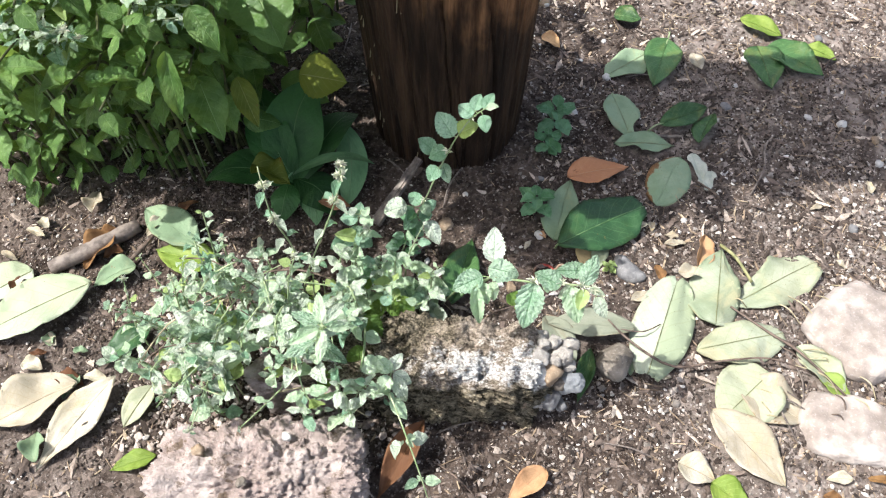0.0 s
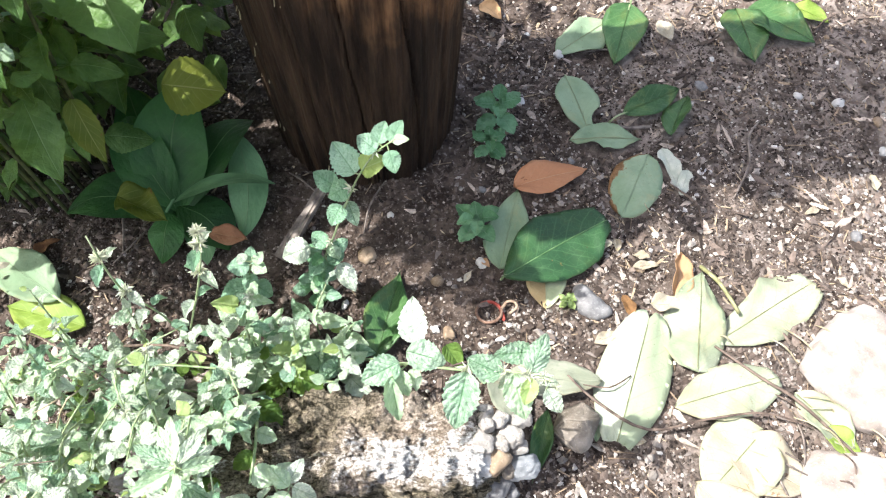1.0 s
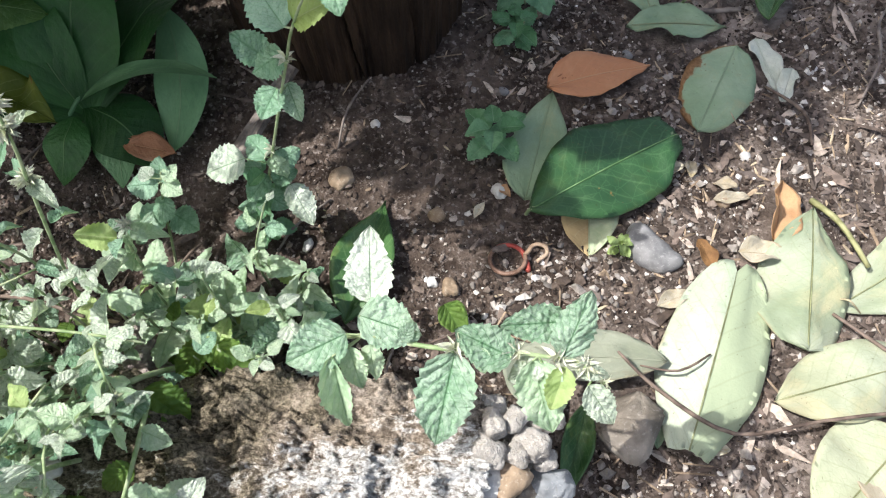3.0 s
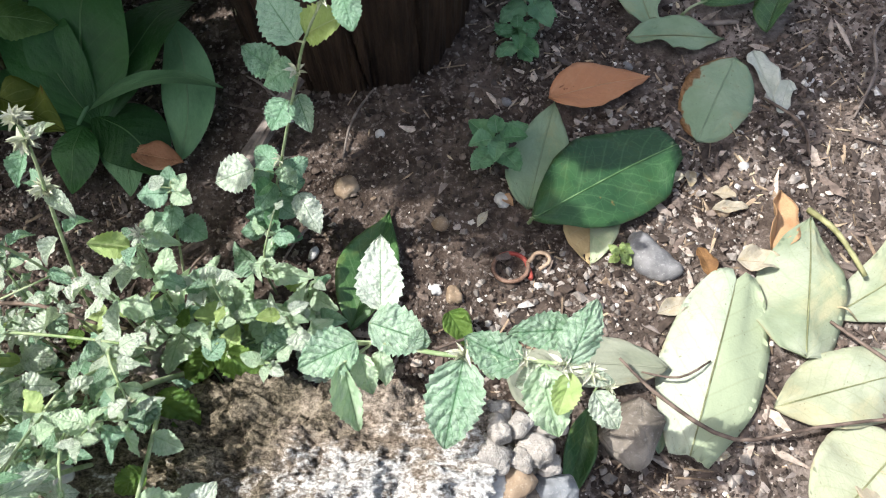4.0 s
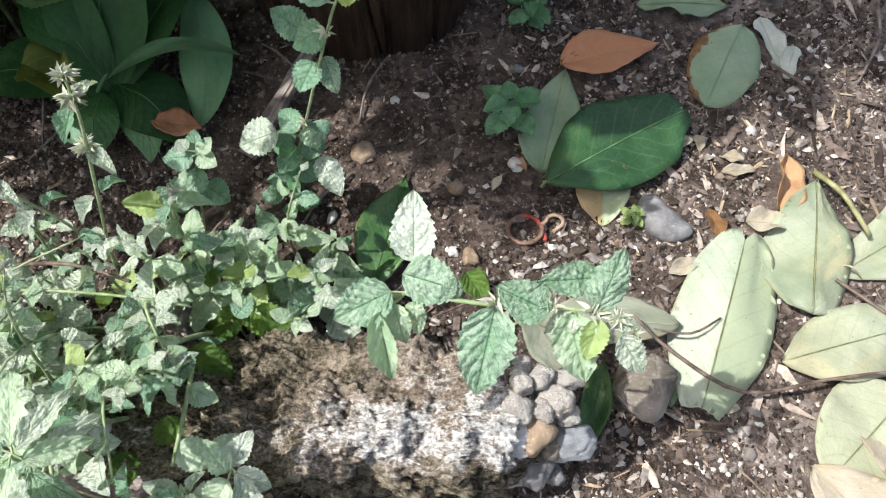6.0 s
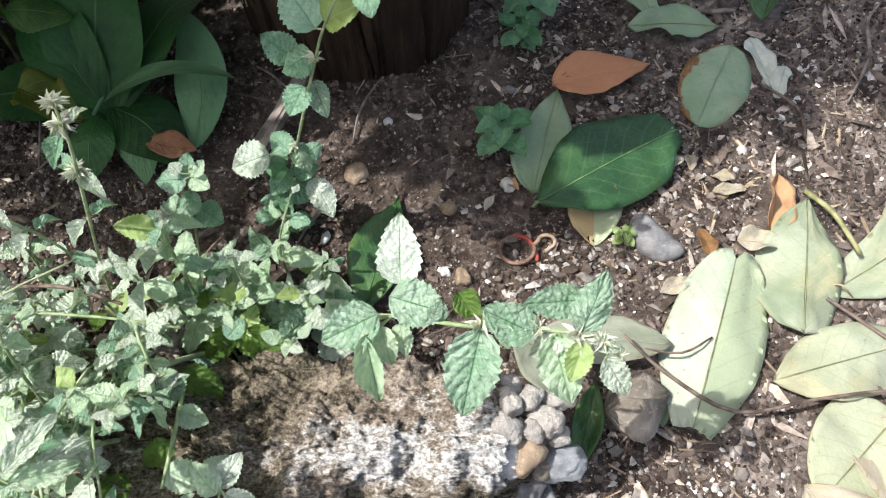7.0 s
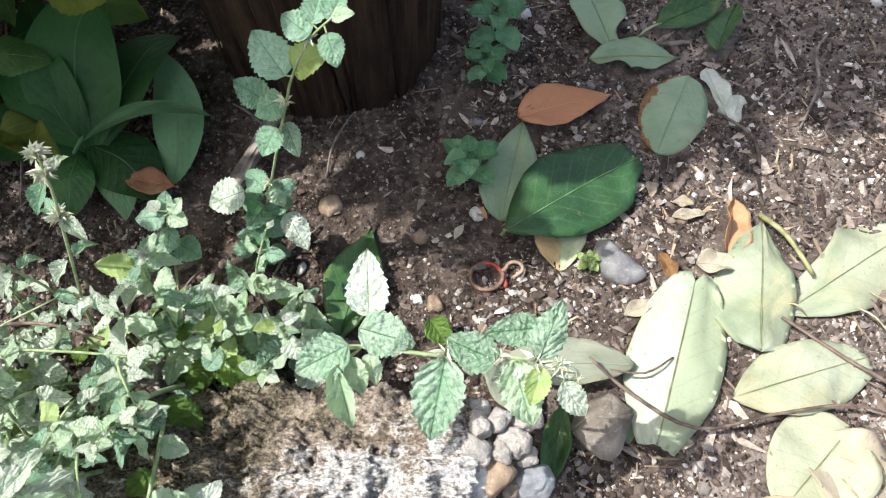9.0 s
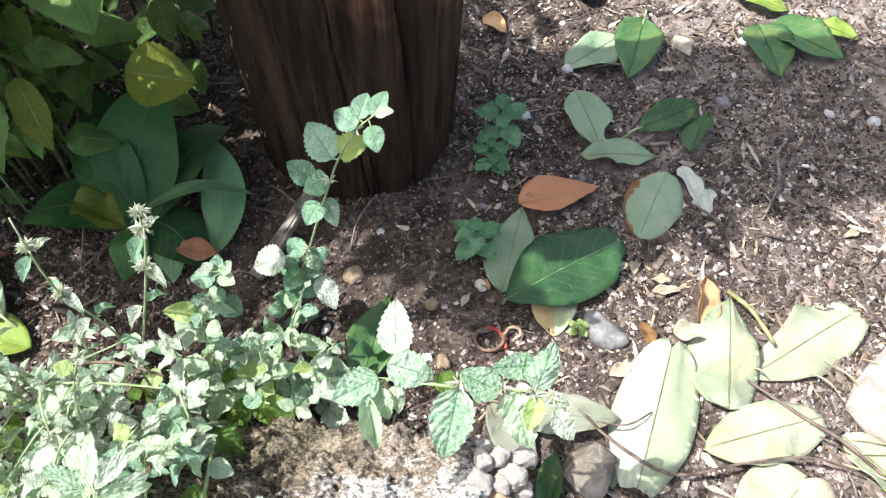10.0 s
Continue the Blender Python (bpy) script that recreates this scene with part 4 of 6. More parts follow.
fallen(0.427, 0.388, 0.470, 0.330, 0.040, PALE, "pale leaf beside a flat stone", "elliptic", 0.2, 0.1, 0.1, 0.005, seed=18)
fallen(0.444, 0.350, 0.476, 0.322, 0.026, LIME, "yellow-green leaf end beside a flat stone", "ovate", 0.2, 0.1, 0.1, 0.004, seed=181)
fallen(0.262, 0.246, 0.300, 0.226, 0.036, DRY, "small yellow dry leaf on the soil", "ovate", 0.2, 0.2, 0.1, 0.005, seed=19)
fallen(0.295, 0.224, 0.330, 0.190, 0.036, LIME, "bright green fallen leaf in the sun", "ovate", 0.2, 0.2, 0.1, 0.005, seed=20)
fallen(0.113, 0.236, 0.070, 0.202, 0.028, RUSSET, "orange-brown dead leaf lying on the soil", "ovate", 0.3, 0.2, 0.1, 0.006, seed=21)
fallen(-0.020, 0.284, -0.070, 0.200, 0.032, BROWN, "long brown curled leaf against the concrete", "lance", 0.5, 0.2, 0.1, 0.02, seed=22)
fallen(0.232, 0.408, 0.126, 0.418, 0.038, DULL, "dull grey-green leaf under the herb stem", "elliptic", 0.15, 0.1, 0.06, 0.012, seed=23)
fallen(0.126, 0.428, 0.160, 0.368, 0.036, DULL, "dull green leaf in the concrete's shade", "elliptic", 0.15, 0.1, 0.06, 0.006, seed=24)
fallen(0.178, 0.384, 0.156, 0.316, 0.022, FRESH_LIGHT, "narrow dark green leaf in the shade", "lance", 0.3, 0.1, 0.06, 0.005, seed=25)
fallen(0.326, 0.500, 0.349, 0.554, 0.026, RUSSET, "curled orange-brown leaf standing on the soil", "ovate", 0.5, 0.2, 0.15, 0.004, seed=26, tilt=20)
fallen(-0.314, 0.529, -0.398, 0.594, 0.054, GREYGREEN, "half-sunlit pale green fallen leaf", "elliptic", 0.08, 0.1, 0.04, 0.012, seed=27, stalk=0.02)
fallen(-0.285, 0.500, -0.372, 0.530, 0.050, LIME, "yellow-green leaf beneath a paler one", "elliptic", 0.1, 0.1, 0.05, 0.005, seed=28)
fallen(-0.438, 0.470, -0.565, 0.398, 0.075, PALE_WHITE, "large pale fallen leaf in the sun", "elliptic", 0.1, 0.12, 0.04, 0.012, seed=29)
fallen(-0.522, 0.496, -0.585, 0.446, 0.055, PALE_WHITE, "pale fallen leaf partly covered by another", "ovate", 0.1, 0.1, 0.06, 0.006, seed=30)
fallen(-0.425, 0.338, -0.522, 0.288, 0.060, DRY, "dry cream leaf with curled edges", "elliptic", 0.3, 0.15, 0.14, 0.006, seed=31)
fallen(-0.380, 0.345, -0.446, 0.236, 0.048, DRY, "pale dry leaf lying in the sun", "lance", 0.15, 0.12, 0.08, 0.008, seed=32)
fallen(-0.337, 0.336, -0.360, 0.286, 0.032, PALE, "small pale fallen leaf", "elliptic", 0.15, 0.15, 0.08, 0.006, seed=33)
fallen(-0.350, 0.412, -0.405, 0.360, 0.036, FRESH, "small green fallen leaf on dark soil", "lance", 0.2, 0.15, 0.08, 0.01, seed=34)
fallen(-0.317, 0.254, -0.366, 0.238, 0.024, LIME, "small yellow-green fallen leaf", "lance", 0.2, 0.15, 0.1, 0.006, seed=35)
fallen(-0.43, 0.55, -0.46, 0.50, 0.036, BROWN, "brown crumpled leaf beside a stick", "ovate", 0.4, 0.3, 0.15, 0.006, seed=36)
fallen(-0.39, 0.50, -0.44, 0.475, 0.034, GREYGREEN, "dull green crumpled leaf", "ovate", 0.3, 0.3, 0.12, 0.006, seed=37)
fallen(0.349, 0.912, 0.314, 0.818, 0.056, FRESH_LIGHT, "glossy green fallen leaf", "ovate", 0.1, 0.12, 0.05, 0.012, seed=38, stalk=0.03)
fallen(0.316, 0.893, 0.245, 0.846, 0.060, GREYGREEN, "pale ragged leaf in sun and shade", "elliptic", 0.1, 0.1, 0.1, 0.004, torn=(0.3, 0.8, 0.4, 1), seed=39)
fallen(0.268, 0.716, 0.252, 0.808, 0.051, GREYGREEN, "grey-green pointed fallen leaf, underside up", "obovate", 0.1, 0.1, 0.08, 0.007, torn=(0.1, 0.3, 0.5, 1), seed=40)
fallen(0.311, 0.737, 0.389, 0.774, 0.036, FRESH_LIGHT, "glossy green folded fallen leaf", "elliptic", 0.2, 0.12, 0.05, 0.014, seed=41, stalk=0.02, tilt=20)
fallen(0.362, 0.704, 0.393, 0.768, 0.034, FRESH_LIGHT, "glossy green fallen leaf on its edge", "elliptic", 0.2, 0.12, 0.05, 0.012, seed=42, tilt=-35)
fallen(0.486, 0.899, 0.491, 0.813, 0.062, FRESH_LIGHT, "broad glossy green fallen leaf", "ovate", 0.12, 0.12, 0.04, 0.01, seed=43)
fallen(0.504, 0.902, 0.577, 0.844, 0.066, FRESH_LIGHT, "broad glossy green fallen leaf", "ovate", 0.12, 0.12, 0.05, 0.008, seed=44)
fallen(0.474, 0.965, 0.536, 0.933, 0.040, LIME, "bright lime green fallen leaf in the sun", "elliptic", 0.15, 0.15, 0.06, 0.008, seed=45)
fallen(0.565, 0.908, 0.606, 0.880, 0.032, LIME, "bright lime green fallen leaf in the sun", "elliptic", 0.15, 0.15, 0.06, 0.008, seed=46)
fallen(0.276, 0.980, 0.319, 0.969, 0.042, FRESH_LIGHT, "green fallen leaf on sunlit soil", "ovate", 0.15, 0.15, 0.06, 0.008, seed=47)
fallen(0.385, 0.891, 0.395, 0.857, 0.022, DRY, "small cream leaf scrap", "elliptic", 0.1, 0.1, 0.06, 0.006, seed=48)
fallen(0.158, 0.929, 0.183, 0.904, 0.026, ORANGE, "small orange-brown dead leaf", "ovate", 0.2, 0.15, 0.06, 0.006, seed=49)
fallen(-0.163, 0.594, -0.120, 0.583, 0.024, RUSSET, "orange-brown curled leaf lying on a broad-leaved plant", "elliptic", 0.12, 0.08, 0.1, 0.024, seed=50)
fallen(-0.240, 0.606, -0.190, 0.580, 0.038, BUSH_YELLOW, "yellowed crumpled dead leaf", "ovate", 0.4, 0.25, 0.3, 0.078, seed=51)
fallen(0.128, 0.554, 0.136, 0.546, 0.008, RUSSET, "tiny orange-brown leaf scrap on the soil", "ovate", 0.3, 0.2, 0.1, 0.004, seed=52)
fallen(0.107, 0.528, 0.116, 0.542, 0.007, DRY, "pale dry leaf scrap on the soil", "lance", 0.3, 0.2, 0.1, 0.004, seed=53)
fallen(0.083, 0.452, 0.098, 0.425, 0.020, BALM_SHADE, "olive green curled leaf behind the concrete", "ovate", 0.4, 0.2, 0.15, 0.02, seed=54)
fallen(0.222, 0.352, 0.226, 0.378, 0.010, GREYGREEN, "small pale leaf beside the tan stone", "elliptic", 0.2, 0.2, 0.1, 0.004, seed=55)
fallen(0.235, 0.452, 0.262, 0.462, 0.014, DRY, "cream scrap of a leaf at a pale leaf's edge", "lance", 0.3, 0.2, 0.2, 0.004, seed=56)
fallen(0.300, 0.492, 0.335, 0.486, 0.020, DRY, "tan crumpled scrap of a leaf", "ovate", 0.4, 0.3, 0.25, 0.006, seed=57)
rng = random.Random(77)
for i in range(26):
    x, y = rng.uniform(0.24, 0.6), rng.uniform(0.2, 0.62)
    a, ln = rng.uniform(0, 6.28), rng.uniform(0.014, 0.03)
    fallen(x, y, x + ln * math.cos(a), y + ln * math.sin(a), ln * rng.uniform(0.35, 0.6), rng.choice((DRY, BROWN, DRY)), "small dry scrap of a leaf on the mulch", "elliptic", 0.3, 0.25, 0.2, 0.004, seed=100 + i, group="leaf scraps")


for i in range(34):
    x, y = rng.uniform(-0.66, -0.3), rng.uniform(0.22, 0.6)
    a, ln = rng.uniform(0, 6.28), rng.uniform(0.016, 0.038)
    fallen(x, y, x + ln * math.cos(a), y + ln * math.sin(a), ln * rng.uniform(0.35, 0.7), rng.choice((DRY, BROWN, DRY, GREYGREEN)), "small curled scrap of a dead leaf on the soil", "elliptic", 0.4, 0.3, 0.25, 0.005, seed=140 + i, group="leaf scraps")


# ---------------------------------------------------------------- twigs and sticks
def twig(name, points, radii, material, label, seed=1):
    pts = [(x, y, height(x, y) + z) for x, y, z in points]
    return tagged(part(name, tube(pts, radii, 6, seed, 0.12), material), label, "twig")


twig("twig", [(0.198, 0.411, 0.03), (0.224, 0.385, 0.022), (0.270, 0.357, 0.016), (0.328, 0.363, 0.02), (0.385, 0.366, 0.02), (0.43, 0.352, 0.012)], [0.0009, 0.0016, 0.0014, 0.0012, 0.0008], TWIG, "thin dark twig lying across pale leaves")
twig("twig", [(0.355, 0.440, 0.012), (0.392, 0.402, 0.016), (0.427, 0.372, 0.016), (0.485, 0.298, 0.008)], [0.0012, 0.0018, 0.0012], TWIG, "thin brown twig beside a flat stone")
twig("twig", [(0.360, 0.531, 0.012), (0.372, 0.505, 0.02), (0.387, 0.473, 0.016)], [0.0026, 0.0022, 0.0018], OLIVE_STEM, "short olive-brown leaf stalk on pale leaves")
twig("twig", [(0.214, 0.404, 0.02), (0.238, 0.398, 0.024), (0.262, 0.410, 0.018)], [0.0006, 0.001, 0.0007], TWIG, "hair-thin dark twig on a pale leaf")
twig("twig", [(0.34, 0.79, 0.004), (0.35, 0.77, 0.01), (0.345, 0.745, 0.004)], [0.0016, 0.0018, 0.0014], GREYWOOD, "pale bent leaf stalk on the soil")
twig("twig", [(0.295, 0.728, 0.004), (0.32, 0.724, 0.006), (0.345, 0.726, 0.004)], [0.002, 0.0026, 0.002], GREYWOOD, "short grey stick on the soil")
twig("twig", [(0.42, 0.62, 0.004), (0.445, 0.66, 0.012), (0.455, 0.70, 0.008), (0.475, 0.725, 0.004)], [0.001, 0.0016, 0.001], GREYWOOD, "thin grey twig on the mulch")
twig("twig", [(0.35, 0.645, 0.004), (0.372, 0.61, 0.01), (0.376, 0.585, 0.004)], [0.001, 0.0018, 0.001], TWIG, "thin brown twig on the mulch")
twig("twig", [(-0.225, 0.612, 0.05), (-0.236, 0.634, 0.04), (-0.258, 0.69, 0.06), (-0.28, 0.753, 0.05)], [0.0012, 0.0013, 0.001], GREYWOOD, "thin dry stalk standing by a broad-leaved plant")
twig("twig", [(0.06, 0.405, 0.06), (0.098, 0.425, 0.045), (0.13, 0.432, 0.02)], [0.0009, 0.0012, 0.0008], TWIG, "thin brown twig behind the concrete")
twig("stick", [(-0.50, 0.50, 0.006), (-0.44, 0.535, 0.012), (-0.40, 0.565, 0.008)], [0.010, 0.012, 0.009], GREYWOOD, "short thick grey stick on the soil")
twig("twig", [(-0.41, 0.50, 0.006), (-0.385, 0.53, 0.012), (-0.37, 0.57, 0.006)], [0.003, 0.0034, 0.0025], TWIG, "dark twig beside a thick stick")
rng = random.Random(9)
for i in range(40):
    x, y, a, ln = rng.uniform(-0.6, 0.6), rng.uniform(0.2, 1.0), rng.uniform(0, 6.28), rng.uniform(0.03, 0.07)
    dx, dy = ln * math.cos(a), ln * math.sin(a)
    twig("twig", [(x, y, 0.003), (x + dx * 0.5 + rng.uniform(-0.006, 0.006), y + dy * 0.5, 0.008), (x + dx, y + dy, 0.003)], [0.0007, 0.0012, 0.0007], rng.choice((TWIG, GREYWOOD, GREYWOOD)), "thin dry twig on the soil", i)


for i in range(22):
    x, y, a, ln = rng.uniform(0.36, 0.5), rng.uniform(0.3, 0.5), rng.uniform(-1.4, -0.2), rng.uniform(0.02, 0.06)
    dx, dy = ln * math.cos(a), ln * math.sin(a)
    twig("straw", [(x, y, 0.006), (x + dx * 0.5 + rng.uniform(-0.008, 0.008), y + dy * 0.5, rng.uniform(0.01, 0.022)), (x + dx, y + dy, 0.005)], [0.0005, 0.0009, 0.0005], rng.choice((STRAW_STEM, STRAW_STEM, GREYWOOD, TWIG)), "thin dry stalk in a tangle beside pale leaves", 60 + i)


def build_chip():
    bm = bmesh.new()
    bmesh.ops.create_cube(bm, size=1.0)
    bmesh.ops.subdivide_edges(bm, edges=bm.edges[:], cuts=6, use_grid_fill=True)
    for v in bm.verts:
        t = v.co.y + 0.5
        v.co = Vector((v.co.x * 0.014 * (1 - 0.3 * t), v.co.y * 0.105, v.co.z * 0.006)) + Vector((0.002 * noise.noise(v.co * 6), 0, 0.0018 * noise.noise(v.co * 9)))
    a = Vector((-0.084, 0.572, height(-0.084, 0.572) + 0.008))
    b = Vector((-0.034, 0.64, 0.045))
    ob = part("wood_chip", bm, GREYWOOD, m=leaf_pose(a.lerp(b, 0.5), a.lerp(b, 0.5) + (b - a).normalized(), 1.0))
    tagged(ob, "grey weathered wood splinter leaning against the post's foot", "wood chip")


build_chip()


def build_hook():
    """A small hook of bent rod: a ring, a tighter open loop beside it, red paint worn off in places."""
    cx, cy, z, r = 0.1305, 0.4935, height(0.13, 0.494) + 0.0035, 0.0122
    root = thing("iron_hook", (cx, cy, z - 0.003), "small rusty iron hook ring with worn red paint", "hook")
    arc = lambda a0, a1, k, lift: [(cx + r * 1.08 * math.cos(radians(a0 + (a1 - a0) * i / k)), cy + r * math.sin(radians(a0 + (a1 - a0) * i / k)), z + lift * i / k) for i in range(k + 1)]
    part("ring", tube(arc(118, 372, 16, 0.003), [0.00165, 0.00165], 9), RUST, root)
    part("painted_bend", tube(arc(122, 6, 8, 0.0) + [(0.1455, 0.4865, z), (0.1445, 0.4835, z)], [0.00175, 0.0018], 9), RED_PAINT, root, "red-painted bend of the ring")
    lx, ly, q = 0.1535, 0.4985, 0.0066
    loop = [(cx + r * 1.08 * math.cos(radians(12)), cy + r * math.sin(radians(12)), z + 0.003)]
    loop += [(lx + q * math.cos(radians(a)), ly + q * 0.85 * math.sin(radians(a)), z + 0.003) for a in range(170, -70, -24)] + [(0.1515, 0.4905, z + 0.002)]
    part("loop", tube(loop, [0.0016, 0.0015], 9), BARE_IRON, root, "bare pale brown open loop")


build_hook()


# ---------------------------------------------------------------- lemon balm
BALM_MESHES = [blade("balm_blade", "balm", 0.78, 36, 6, c, b, w, 9, 0.09, seed=k, pucker=0.032, fold=f, twist=tw, quilt=0.012)
               for k, (c, b, w, f, tw) in enumerate(((0.1, 0.1, 0.05, 0.0, 0.0), (0.2, 0.3, 0.08, 0.15, 0.25), (-0.12, 0.2, 0.1, 0.0, -0.25), (0.2, 0.12, 0.05, 0.1, 0.0), (0.25, 0.5, 0.12, 0.2, 0.3), (-0.2, 0.4, 0.14, 0.0, -0.3), (0.3, 0.3, 0.1, 0.3, 0.3)))]
TINTS = {}


def tinted(me, material):
    key = (me.name, material.name)
    if key not in TINTS:
        copy = me.copy()
        copy.materials.clear()
        copy.materials.append(material)
        TINTS[key] = copy
    return TINTS[key]


def balm_leaf(parent, base, tip, width, material, k=0, up=(0, 0, 1), roll=0.0):
    ln = (Vector(tip) - Vector(base)).length
    part("leaf", tinted(BALM_MESHES[k % 7], material), None, parent, m=leaf_pose(base, tip, width / ln / 0.78, up, roll))


def balm_stem(parent, points, r=0.001):
    return part("stem", tube(points, [r, r, r * 0.6], 6), STEM, parent)


def along_line(points, t):
    t = min(max(t, 0), 0.9999) * (len(points) - 1)
    k = int(t)
    return Vector(points[k]).lerp(Vector(points[k + 1]), t - k)


CALYX = blade("calyx", "lance", 0.24, 8, 2, 0.9, 0.1, 0.0, seed=3, fold=0.4)


def whorl(parent, at, rng, n=14, size=0.0065):
    """A ring of pale calyces round the stem."""
    me = tinted(CALYX, BUD)
    head = part("seed_head", rock_mesh("seed_head", (size * 0.45, size * 0.45, size * 0.4), rng.uniform(0, 9), 2, 0.0, 0.1, 0.1), STEM, parent, m=Matrix.Translation(Vector(at) - Vector((0, 0, size * 0.15))))
    for i in range(n):
        a = 2 * math.pi * i / n + rng.uniform(-0.3, 0.3)
        d = Vector((math.cos(a), math.sin(a), rng.uniform(-0.1, 1.3))).normalized() * size * rng.uniform(0.75, 1.15)
        part("calyx", me, None, head, m=leaf_pose(at, Vector(at) + d, 1.0, (0, 0, 1), rng.uniform(-30, 30)))


def balm_sprig(name_label, points, leaf, nodes, seed, first=0.25, pale=0.15, yellow=0.04, flowers=0, group="lemon balm stems", r=0.001):
    """One stem with pairs of toothed leaves, each pair crossing the one below."""
    rng = random.Random(seed)
    root = thing("lemon_balm", points[0], name_label, "herb", group)
    balm_stem(root, points, r)
    turn = rng.uniform(0, math.pi)
    for i in range(nodes):
        t = first + (1 - first) * i / max(nodes - 1, 1)
        p = along_line(points, t)
        ahead = (along_line(points, min(t + 0.05, 1)) - along_line(points, max(t - 0.05, 0))).normalized()
        turn += math.pi / 2 + rng.uniform(-0.3, 0.3)
        size = leaf * (1.1 - 0.6 * max(0, t - 0.5) / 0.5) * rng.uniform(0.6, 1.2)
        s1 = ahead.cross(Vector((0.2, 1, 0.1))).normalized()
        s2 = ahead.cross(s1)
        for sgn in (1, -1):
            d = (s1 * math.cos(turn) + s2 * math.sin(turn)) * sgn
            d = (d + Vector((0, 0, 0.2)) + ahead * 0.35 + Vector([rng.uniform(-0.3, 0.3) for _ in range(3)])).normalized()
            d.z = max(min(d.z, 0.35), -0.4)
            d.normalize()
            foot = p + d * size * 0.25
            q = rng.random()
            mat = BALM_YELLOW if q < yellow else BALM_PALE if q < yellow + pale else BALM if q < 0.72 else BALM_HERO if q < 0.9 else BALM_TALL
            ln = size * rng.uniform(0.7, 1.15)
            balm_leaf(root, foot, foot + d * ln, ln * rng.uniform(0.55, 0.85), mat, rng.randrange(7), (rng.uniform(-0.95, -0.2), rng.uniform(-0.45, 0.25), 1))
            for _ in range(1 if i % 2 else 2):
                e = (d + Vector([rng.uniform(-0.9, 0.9) for _ in range(3)]) + Vector((0, 0, 0.25))).normalized() * size * rng.uniform(0.25, 0.5)
                balm_leaf(root, p, p + e, e.length * rng.uniform(0.45, 0.75), BALM if rng.random() < 0.75 else BALM_PALE, rng.randrange(7), (rng.uniform(-0.8, 0.1), -0.2, 1))
        if flowers and i >= nodes - flowers:
            whorl(root, p, rng)
    return root


def leafy_stem(label, line, leaves, r=0.0012):
    """A stem whose leaves are given one by one: base, tip, width, material."""
    root = thing("lemon_balm", line[0], label, "herb", "lemon balm stems")
    balm_stem(root, line, r)
    for i, (b, t, w, mat) in enumerate(leaves):
        balm_leaf(root, b, t, w, mat, (0, 2, 0, 3)[i % 4], (-0.1, -0.4, 1))
        node = min((along_line(line, k / 40) for k in range(41)), key=lambda p: (p - Vector(b)).length)
        if (node - Vector(b)).length > 0.003:
            part("leafstalk", tube([node, b], [0.0006, 0.0005], 5), STEM, root)
    return root


